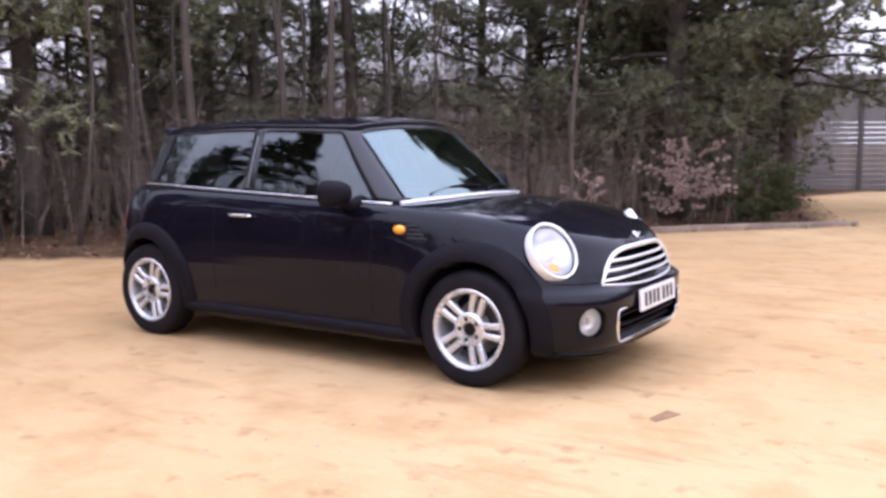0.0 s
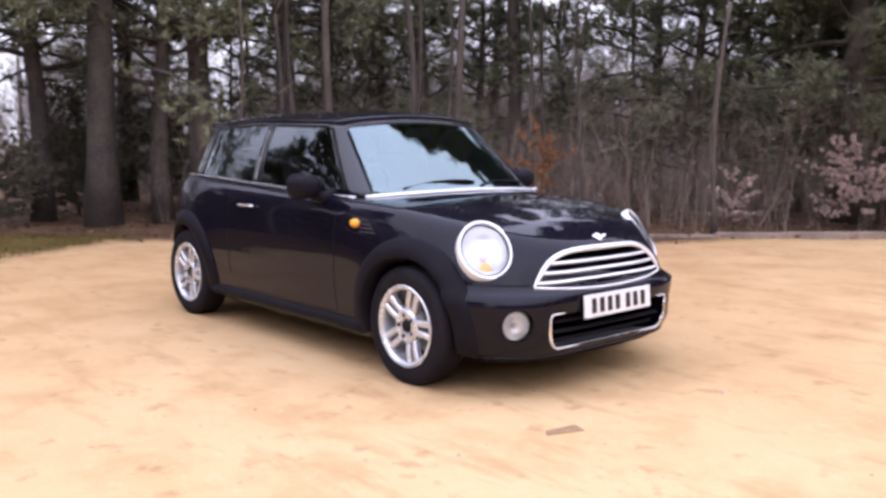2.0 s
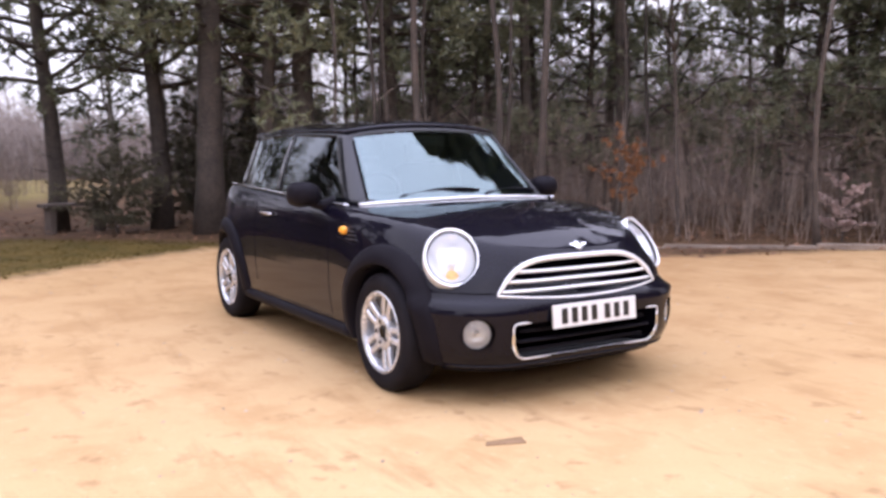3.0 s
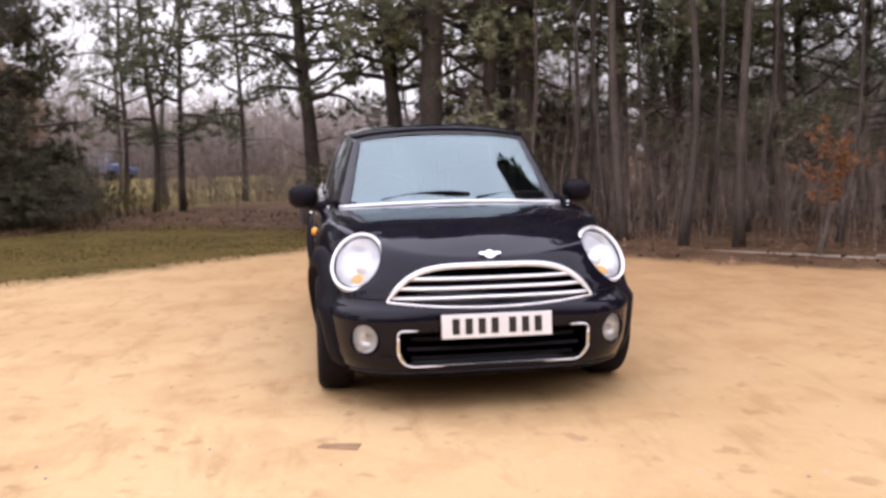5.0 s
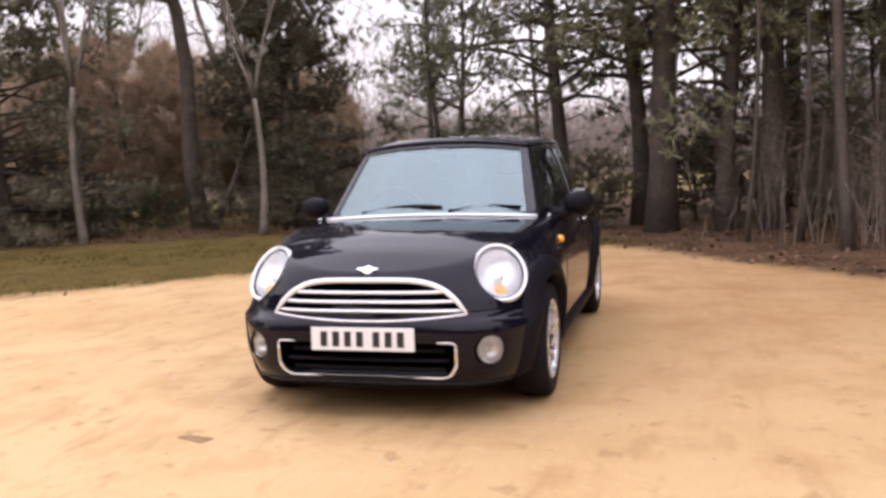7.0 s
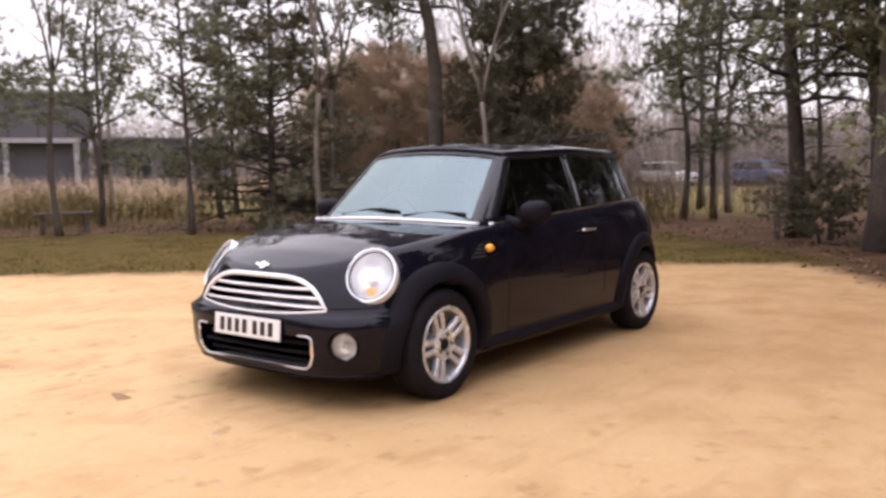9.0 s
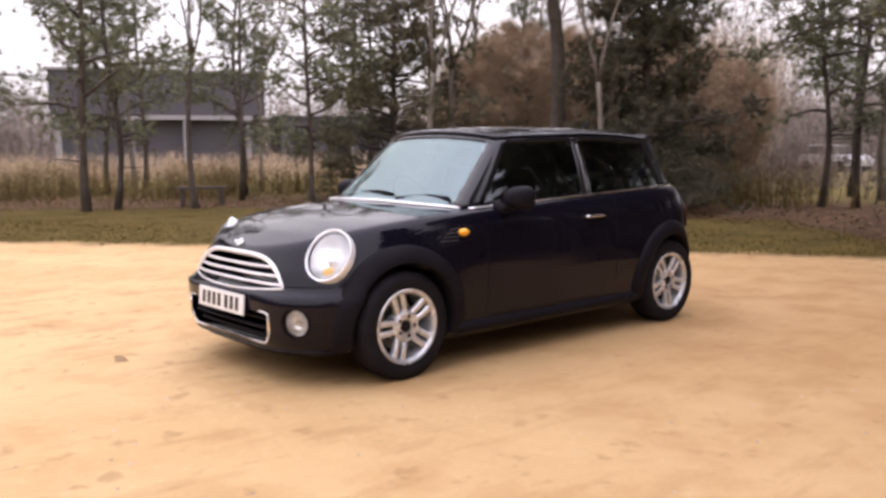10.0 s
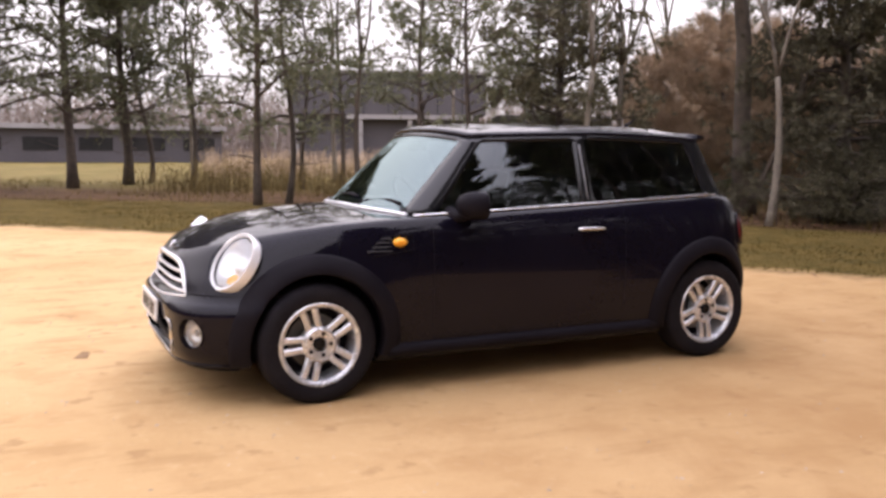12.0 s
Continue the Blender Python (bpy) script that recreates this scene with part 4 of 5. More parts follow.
def parked_car(x, y, turn, paint, label):
    """A small car far across the field: body, cabin with windows, wheels."""
    car = tagged(new("parked_car"), label, "car")
    bm = bmesh.new()
    side = ((-2.0, 0.3), (2.0, 0.3), (2.05, 0.65), (1.75, 0.82), (0.95, 0.92), (-1.85, 0.95), (-2.08, 0.7))
    a = [bm.verts.new((px, -0.82, pz)) for px, pz in side]
    b = [bm.verts.new((px, 0.82, pz)) for px, pz in side]
    bm.faces.new(a)
    bm.faces.new(b[::-1])
    for i in range(len(side)):
        bm.faces.new((a[i - 1], b[i - 1], b[i], a[i]))
    bmesh.ops.recalc_face_normals(bm, faces=bm.faces)
    bmesh.ops.bevel(bm, geom=bm.edges[:], offset=0.08, segments=3, affect="EDGES")
    part("body", bm, paint, car, smooth=True)
    for name, material, z0, z1, grow in (("cabin", DARK_GLASS, 0.9, 1.36, 0.0), ("roof", paint, 1.36, 1.44, 0.03)):
        bm = box_bm(-1.6, 0.8, -0.74, 0.74, z0, z1, 0.03)
        for v in bm.verts:
            k = (v.co.z - 0.9) / 0.54
            v.co.x, v.co.y = v.co.x * (1 - 0.26 * k) - 0.05 * k, v.co.y * (1 - 0.2 * k) * (1 + grow)
        part(name, bm, material, car)
    for wx in (-1.3, 1.3):
        for wy in (-0.80, 0.80):
            part("wheel", lathe("wheel", [(0.0, 0.07), (0.18, 0.08), (0.20, 0.10), (0.30, 0.09), (0.31, 0.0), (0.30, -0.09), (0.0, -0.08)], RUBBER, 24), None, car, at=pose(wx, wy, 0.31))
    car.matrix_basis = pose(x, y, 0, 0, 0, turn)


def bench(x, y, turn):
    """A short plank seat on two posts."""
    seat = tagged(new("bench"), "low weathered wooden bench beside a pine", "bench", "benches by the pines")
    part("plank", box_bm(-0.56, 0.56, -0.15, 0.15, 0.39, 0.45, 0.012), OLD_WOOD, seat)
    for px in (-0.42, 0.42):
        part("leg", box_bm(px - 0.05, px + 0.05, -0.11, 0.11, -0.05, 0.39, 0.01), OLD_WOOD, seat)
    seat.matrix_basis = pose(x, y, 0.01, 0, 0, turn)


bench(-4.6, -13.7, -20)
bench(-10.35, -0.5, 108)
stake = tagged(new("stake"), "short pale wooden stake at the edge of the verge", "post")
part("shaft", box_bm(-0.03, 0.03, -0.03, 0.03, -0.08, 0.52, 0.006), PALE_WOOD, stake)
part("cap", box_bm(-0.034, 0.034, -0.034, 0.034, 0.52, 0.545, 0.008), PALE_WOOD, stake)
stake.matrix_basis = pose(-11.2, -11.1, 0, 3, 2, 20)
bollard = tagged(new("bollard"), "slim white post far across the field", "post")
part("shaft", tube_mesh("shaft", [(0, 0, -0.05), (0, 0, 0.8), (0, 0, 1.5)], 0.07, FAR_WHITE, 12), None, bollard)
part("cap", lathe("cap", [(0.0, 0.05), (0.06, 0.04), (0.09, 0.0), (0.09, -0.06), (0.0, -0.06)], FAR_WHITE, 16, "z"), None, bollard, at=pose(0, 0, 1.55))
bollard.matrix_basis = pose(-49.0, -2.0, 0)


parked_car(-44.0, -12.0, 70, FAR_BLUE, "blue hatchback parked far across the field")
parked_car(-43.2, -17.2, 64, FAR_WHITE, "white hatchback parked far across the field")


def build_stones():
    bm = box_bm(-0.075, 0.075, -0.035, 0.035, -0.012, 0.005, 0.006)
    for v in bm.verts:
        v.co += Vector((noise.noise(v.co * 9) * 0.03, noise.noise(v.co * 9 + Vector((5, 0, 0))) * 0.03 - 0.010 * abs(v.co.x) / 0.1 * (1 if v.co.y > 0 else -1), 0))
    ob = part("flat_stone", bm, DARK_STONE, None, smooth=True, at=pose(2.23, -0.745, 0.0, 0, 0, 70))
    tagged(ob, "flat brown stone sunk in the gravel", "stone")
    r = np.random.RandomState(81)
    V, F = [], []
    P = np.column_stack([r.uniform(-6, 6, 2400), r.uniform(-7, 7, 2400)])
    P = P[signed_distance(P, GRAVEL_EDGE) > 0.1]
    base = np.array([(1, 0, 0), (0.3, 0.9, 0), (-0.8, 0.6, 0), (-0.8, -0.6, 0), (0.3, -0.9, 0), (0, 0, 0.7)])
    for x, y in P:
        s = 0.003 + 0.008 * r.uniform() ** 3
        a = r.uniform(0, 6.28)
        R = np.array([(math.cos(a), -math.sin(a), 0), (math.sin(a), math.cos(a), 0), (0, 0, 1)])
        k = len(V)
        V += list((base * r.uniform(0.7, 1.3, (6, 3)) * s) @ R.T + (x, y, 0.002))
        F += [(k + i, k + (i + 1) % 5, k + 5) for i in range(5)]
    me = fast_mesh("loose_stones", np.array(V), np.array(F), STONE)
    tagged(new("loose_stones", me), "small loose stones scattered over the gravel", "stones", kind="stuff")


build_stones()


def build_bracken():
    r = np.random.RandomState(91)
    C = np.array([(-5.5, -17.2), (-7.4, -18.0), (-4.2, -20.5), (-9.5, -17.5), (-2.0, -20.0), (-12.5, -15.0), (-15.5, -8.0), (-13.5, -5.2)])
    P = np.concatenate([c + r.normal(0, 0.8, (260, 2)) for c in C])
    thicket("bracken", "orange-brown dead bracken among the pines", P, 0.9, 0.012, STRAW, 92, 4)


build_bracken()


from mathutils.bvhtree import BVHTree

# ---- the car: x ahead, y to its left, axles at x = +-1.2335 ----
AXLE, HUB_Z, TYRE_R = 1.2335, 0.300, 0.302
MID_F, MID_R = 0.6, -0.6
TOP_X, TOP_Z = [-1.8, -1.3, 0.65, 0.9, 1.1, 1.3, 1.45, 1.6, 1.72, 1.8], [0.995, 0.988, 0.910, 0.898, 0.883, 0.858, 0.832, 0.797, 0.762, 0.735]
# rings from the sill up: level, lift towards the waist line, half width, nose x, tail x, squareness of nose and tail
RINGS = [(0.165, 0, 0.735, 1.775, -1.66, 4.0, 4.0), (0.185, 0, 0.755, 1.845, -1.70, 4.5, 4.0), (0.22, 0, 0.772, 1.885, -1.73, 4.7, 4.0), (0.28, 0, 0.790, 1.903, -1.75, 4.8, 4.2),
         (0.36, 0, 0.802, 1.906, -1.77, 4.8, 4.4), (0.44, 0, 0.810, 1.912, -1.78, 4.7, 4.4), (0.485, 0, 0.812, 1.912, -1.78, 4.7, 4.4), (0.508, 0, 0.813, 1.902, -1.775, 4.0, 4.4),
         (0.525, 0, 0.813, 1.878, -1.77, 3.9, 4.4), (0.545, 0, 0.813, 1.868, -1.765, 3.8, 4.4), (0.58, 0, 0.814, 1.862, -1.76, 3.7, 4.4), (0.62, 0, 0.814, 1.856, -1.752, 3.4, 4.4),
         (0.62, 0.25, 0.812, 1.850, -1.745, 3.15, 4.4), (0.62, 0.48, 0.806, 1.842, -1.73, 2.95, 4.5), (0.62, 0.68, 0.797, 1.832, -1.705, 2.85, 4.5), (0.62, 0.84, 0.784, 1.820, -1.675, 2.75, 4.5),
         (0.62, 0.94, 0.766, 1.810, -1.65, 2.68, 4.4), (0.62, 0.985, 0.752, 1.804, -1.63, 2.62, 4.3), (0.62, 1.0, 0.735, 1.798, -1.61, 2.6, 4.2)]


def waist(x):
    return np.interp(x, TOP_X, TOP_Z)


def ring_z(ring, x):
    return ring[0] + ring[1] * (waist(x) - ring[0])


def flare(ring, x, y):
    """The wings swell over both axles."""
    level = np.clip(1 - abs(ring[0] + ring[1] * 0.27 - 0.50) / 0.33, 0, 1)
    return 0.026 * level * np.exp(-((np.abs(x) - AXLE) / 0.36) ** 2) * (y / ring[2]) ** 2


def ring_y(ring, x):
    """Half width of a ring at x."""
    _, _, w, f, r, nf, nr = ring
    x = np.asarray(x, float)
    u = np.where(x > MID_F, (x - MID_F) / (f - MID_F), np.where(x < MID_R, (MID_R - x) / (MID_R - r), 0))
    n = np.where(x > MID_F, nf, nr)
    y = w * np.clip(1 - np.clip(u, 0, 1) ** n, 0, 1) ** (1 / n)
    return y + flare(ring, x, y)


def side_y(x, z):
    """Half width of the body at x and height z."""
    return float(np.interp(z, [float(ring_z(r, x)) for r in RINGS], [float(ring_y(r, x)) for r in RINGS]))


def nose_x(y, z):
    """How far ahead the body reaches at y and height z."""
    xs = [MID_F + (r[3] - MID_F) * max(0.0, 1 - min(1, abs(y) / r[2]) ** r[5]) ** (1 / r[5]) for r in RINGS]
    zs = [float(ring_z(r, x)) for r, x in zip(RINGS, xs)]
    return float(np.interp(z, zs, xs))


def half_outline(ring, nose=56, side=30, tail=44):
    """Points of a ring's left half from the nose's middle to the tail's middle."""
    _, _, w, f, r, nf, nr = ring

    def quarter(a, n, count):
        th = np.linspace(0, math.pi / 2, 1200)
        x, y = a * np.cos(th) ** (2 / n), w * np.sin(th) ** (2 / n)
        s = np.concatenate([[0], np.cumsum(np.hypot(np.diff(x), np.diff(y)))])
        t = np.linspace(0, s[-1], count)
        return np.interp(t, s, x), np.interp(t, s, y)

    x1, y1 = quarter(f - MID_F, nf, nose)
    x2 = np.linspace(MID_F, MID_R, side)[1:-1]
    x3, y3 = quarter(MID_R - r, nr, tail)
    X = np.concatenate([MID_F + x1, x2, (MID_R - x3)[::-1]])
    Y = np.concatenate([y1, np.full(len(x2), w), y3[::-1]])
    return X, Y + flare(ring, X, Y)


def bonnet_crown(x):
    return np.interp(x, [0.6, 0.85, 1.1, 1.4, 1.65, 1.8], [0.028, 0.034, 0.042, 0.044, 0.030, 0.0])


BODY, BONNET, DOOR_L, DOOR_R = 0, 1, 2, 3


def body_shell():
    """The painted shell as a stack of rings with a crowned top."""
    V, F, M = [], [], []
    half = [half_outline(r) for r in RINGS]
    N = len(half[0][0])
    size = 2 * N - 2
    for ring, (X, Y) in zip(RINGS, half):
        Z = ring_z(ring, X)
        V += [(x, y, z) for x, y, z in zip(X, Y, Z)] + [(x, -y, z) for x, y, z in zip(X[-2:0:-1], Y[-2:0:-1], Z[-2:0:-1])]
    for j in range(len(RINGS) - 1):
        for i in range(size):
            k = (i + 1) % size
            f = (j * size + i, j * size + k, (j + 1) * size + k, (j + 1) * size + i)
            c = np.mean([V[q] for q in f], 0)
            kind = BODY
            if abs(c[0]) < 0.6 and 0.27 < c[2]:
                kind = DOOR_L if c[1] > 0 else DOOR_R
            elif c[0] > 0.66 and (c[2] > 0.62 or (c[2] > 0.546 and c[0] > 1.5)):
                kind = BONNET
            F.append(f)
            M.append(kind)
    X, Y = half[-1]
    top, steps = (len(RINGS) - 1) * size, 10
    rows = []
    for i in range(N):
        left, right = top + i, top + (size - i) % size
        if i in (0, N - 1):
            rows.append([left] * (2 * steps + 1))
            continue
        row = [left]
        for s in range(1, 2 * steps):
            t = 1 - s / steps
            crown = bonnet_crown(X[i]) if X[i] > 0.6 else 0.0
            V.append((X[i], Y[i] * t, float(waist(X[i])) + crown * (1 - t * t)))
            row.append(len(V) - 1)
        rows.append(row + [right])
    for i in range(N - 1):
        for s in range(2 * steps):
            f = [rows[i][s], rows[i + 1][s], rows[i + 1][s + 1], rows[i][s + 1]]
            f = list(dict.fromkeys(f))
            if len(f) > 2:
                F.append(tuple(f))
                M.append(BONNET if X[i] > 0.66 else BODY)
    F.append(tuple(range(size))[::-1])
    M.append(BODY)
    me = mesh_of("shell", V, F)
    for _ in range(4):
        me.materials.append(PAINT)
    me.materials.append(PLASTIC)
    me.polygons.foreach_set("material_index", M)
    return me


def prism(outline, x0, x1):
    """A closed block over a (y, z) outline between two x."""
    n = len(outline)
    V = [(x0, y, z) for y, z in outline] + [(x1, y, z) for y, z in outline]
    F = [tuple(range(n)), tuple(range(2 * n - 1, n - 1, -1))] + [(i, i + n, (i + 1) % n + n, (i + 1) % n) for i in range(n)]
    return V, F


def drum(centre, way, radius, back, ahead, n=48, squash=1.0):
    """A closed cylinder about centre along way."""
    way = Vector(way).normalized()
    u = Vector((-way.y, way.x, 0)).normalized() if abs(way.z) < 0.99 else Vector((1, 0, 0))
    v = way.cross(u)
    V = []
    for d in (-back, ahead):
        V += [tuple(Vector(centre) + way * d + (u * math.cos(a) * squash + v * math.sin(a)) * radius) for a in np.arange(n) / n * 2 * math.pi]
    F = [tuple(range(n))[::-1], tuple(range(n, 2 * n))] + [(i, (i + 1) % n, (i + 1) % n + n, i + n) for i in range(n)]
    return V, F


def carve(me, blocks, material):
    """Cuts closed blocks out of a mesh, in a throw-away object."""
    V, F = [], []
    for v, f in blocks:
        F += [tuple(i + len(V) for i in q) for q in f]
        V += v
    cutter = mesh_of("cutter", V, F, material)
    bm = bmesh.new()
    bm.from_mesh(cutter)
    bmesh.ops.recalc_face_normals(bm, faces=bm.faces)
    bm.to_mesh(cutter)
    bm.free()
    a, b = new("carved", me), new("cutter", cutter)
    m = a.modifiers.new("cut", "BOOLEAN")
    m.operation, m.solver, m.object, m.material_mode = "DIFFERENCE", "EXACT", b, "TRANSFER"
    done = bpy.data.meshes.new_from_object(a.evaluated_get(bpy.context.evaluated_depsgraph_get()))
    bpy.data.objects.remove(a)
    bpy.data.objects.remove(b)
    return done


def grille_half(z):
    """Half the grille's width at a height."""
    return 0.490 * max(0.0, 1 - max(0.0, z - 0.535) / 0.158) ** (1 / 4.6)


def grille_outline(grow=0.0, n=48):
    """Upper grille: a wide arch that meets a slightly bowed sill in two sharp corners."""
    out = []
    for t in np.linspace(-1, 1, n):
        u = math.copysign(1 - (1 - abs(t)) ** 1.9, t)
        out.append(((0.490 + grow) * u, 0.535 + (0.158 + grow) * (1 - abs(u) ** 4.6)))
    for u in np.linspace(1, -1, 26)[1:-1]:
        out.append(((0.490 + grow) * u, 0.535 - (0.022 + grow) * (1 - u * u)))
    return out


def intake_outline(grow=0.0, n=12):
    """Lower intake: wide above, drawn in below, with round corners."""
    out = []
    for cy, cz, a0, rad in ((-0.43, 0.385, 180, 0.022), (0.43, 0.385, 90, 0.022), (0.377, 0.315, 0, 0.075), (-0.377, 0.315, -90, 0.075)):
        for k in range(n):
            a = math.radians(a0 - 90 * k / (n - 1))
            out.append((cy + (rad + grow) * math.cos(a), cz + (rad + grow) * math.sin(a)))
    return out


LAMP_AT, LAMP_WAY = Vector((1.605, 0.612, 0.700)), Vector((0.76, 0.37, 0.54)).normalized()
LAMP_WIDE, LAMP_TALL = 0.96, 1.11


def mirrored(v, s):
    return Vector((v[0], v[1] * s, v[2]))


def shell_normals(me):
    """Gives the uncut shell's smooth normal at the place nearest to a point."""
    verts = [v.co.copy() for v in me.vertices]
    normals = [v.normal.copy() for v in me.vertices]
    polys = [tuple(p.vertices) for p in me.polygons]
    tree = BVHTree.FromPolygons(verts, polys)

    def at(p):
        _, n, i, _ = tree.find_nearest(p)
        if len(polys[i]) > 4:
            return n
        total = Vector((0, 0, 0))
        for v in polys[i]:
            total += normals[v] / ((verts[v] - p).length_squared + 1e-9)
        return total.normalized()

    return at


def build_car():
    car = tagged(new("car"), "glossy black three-door hatchback parked on sandy gravel", "car")
    shell = body_shell()
    smooth_at = shell_normals(shell)
    shell = carve(shell, [drum((x, s * 0.78, HUB_Z + 0.005), (0, s, 0), 0.340, 0.27, 0.3, 56) for x in (AXLE, -AXLE) for s in (1, -1)], PLASTIC)
    fogs = [drum((1.83, s * 0.603, 0.364), (0.86, s * 0.5, 0), 0.075, 0.10, 0.2, 32) for s in (1, -1)]
    lamps = [drum(mirrored(LAMP_AT, s), mirrored(LAMP_WAY, s), 0.136 * LAMP_TALL, 0.085, 0.15, 48, LAMP_WIDE / LAMP_TALL) for s in (1, -1)]
    shell = carve(shell, [prism(grille_outline(), 1.74, 2.2), prism(intake_outline(), 1.74, 2.2)] + fogs + lamps, PLASTIC)
    names = {BODY: ("body", ""), BONNET: ("bonnet", ""), DOOR_L: ("door", ""), DOOR_R: ("door", "")}
    made = {}
    bm = bmesh.new()
    bm.from_mesh(shell)
    bm.faces.ensure_lookup_table()
    left, islands = {f for f in bm.faces if f.material_index == BONNET}, []
    while left:
        island, edge = set(), [left.pop()]
        while edge:
            f = edge.pop()
            island.add(f)
            for e in f.edges:
                for o in e.link_faces:
                    if o in left:
                        left.discard(o)
                        edge.append(o)
        islands.append(island)
    for island in sorted(islands, key=len)[:-1]:
        for f in island:
            f.material_index = BODY
    bm.to_mesh(shell)
    bm.free()
    for kind, (name, label) in names.items():
        bm = bmesh.new()
        bm.from_mesh(shell)
        want = (lambda i: i == kind) if kind != BODY else (lambda i: i not in (BONNET, DOOR_L, DOOR_R))
        bmesh.ops.delete(bm, geom=[f for f in bm.faces if not want(f.material_index)], context="FACES")
        me = bpy.data.meshes.new(name)
        for f in bm.faces:
            f.smooth = True
            f.material_index = 1 if f.material_index > DOOR_R else 0
        bm.to_mesh(me)
        bm.free()
        me.materials.append(PAINT)
        me.materials.append(PLASTIC)
        me.normals_split_custom_set([n for p in me.polygons for n in ([smooth_at(me.vertices[v].co) for v in p.vertices] if p.material_index == 0 else [p.normal] * len(p.vertices))])
        made[kind] = part(name, me, None, car, label)
    doors = {1: made[DOOR_L], -1: made[DOOR_R]}
    build_cabin(car)
    build_face(car, made[BODY])
    for s in (1, -1):
        build_side(car, doors[s], s)
        build_lamp(car, s)
    build_wheels(car)
    return car


# ---- cabin: glass, pillars, roof, seats ----
def cabin_rows(rows=14, front=28, side=44, rear=24):
    """Grid from the waist line to the roof rail: nose-to-tail columns on both sides, as rows of 3D points."""
    grid = []
    for k in range(rows + 1):
        t = k / rows
        bulge = 0.018 * math.sin(math.pi * t)
        # corners at this height
        ax, ay = 0.700 + (0.285 - 0.700) * t, 0.645 + (0.535 - 0.645) * t
        cx, cy = -1.50 + (-1.37 + 1.50) * t, 0.590 + (0.500 - 0.590) * t
        wide = 0.712 + (0.572 - 0.712) * t + bulge
        fx, rx = 0.815 + (0.372 - 0.815) * t + bulge * 0.6, -1.60 + (-1.43 + 1.60) * t - bulge
        za, zm, zc = 0.918 + (1.328 - 0.918) * t, 0.955 + (1.352 - 0.955) * t, 0.988 + (1.325 - 0.988) * t
        zf, zr = 0.935 + (1.368 - 0.935) * t, 0.99 + (1.352 - 0.99) * t
        row = []
        for i in range(front + 1):
            u = -1 + 2 * i / front
            row.append((fx + (ax - fx) * abs(u) ** 2.9, ay * u, zf + (za - zf) * abs(u) ** 2.2))
        left = []
        for i in range(1, side):
            u = i / side
            u -= 0.085 * t * math.sin(math.pi * u)
            x = ax + (cx - ax) * u
            y = np.interp(u, [0, 1], [ay, cy]) + (wide - (ay + cy) / 2) * (1 - abs(2 * u - 0.94) ** 3.2 if u < 0.97 else 1 - 1.0)
            z = za + (zm - za) * min(1, u / 0.5) ** 0.9 if u < 0.5 else zm + (zc - zm) * ((u - 0.5) / 0.5) ** 1.4
            left.append((x, max(y, np.interp(u, [0, 1], [ay, cy])), z))
        row += left
        for i in range(rear + 1):
            u = 1 - 2 * i / rear
            row.append((rx + (cx - rx) * abs(u) ** 2.6, cy * u, zr + (zc - zr) * abs(u) ** 2.2))
        row += [(x, -y, z) for x, y, z in left[::-1]]
        grid.append(row)
    return np.array(grid), front, side, rear


def patch(grid, r0, r1, columns, lift=0.0):
    """Quads over rows r0..r1 and the given columns; lift moves them outwards."""
    n = grid.shape[1]
    V, F = [], []
    G = grid.copy()
    if lift:
        du = np.roll(G, -1, 1) - np.roll(G, 1, 1)
        dv = np.gradient(G, axis=0)
        nn = np.cross(du, dv)
        nn /= np.linalg.norm(nn, axis=2)[..., None]
        G = G + nn * lift
    w = len(columns)
    for r in range(r0, r1 + 1):
        V += [tuple(G[r, c % n]) for c in columns]
    for r in range(r1 - r0):
        F += [(r * w + i, r * w + i + 1, (r + 1) * w + i + 1, (r + 1) * w + i) for i in range(w - 1)]
    return V, F


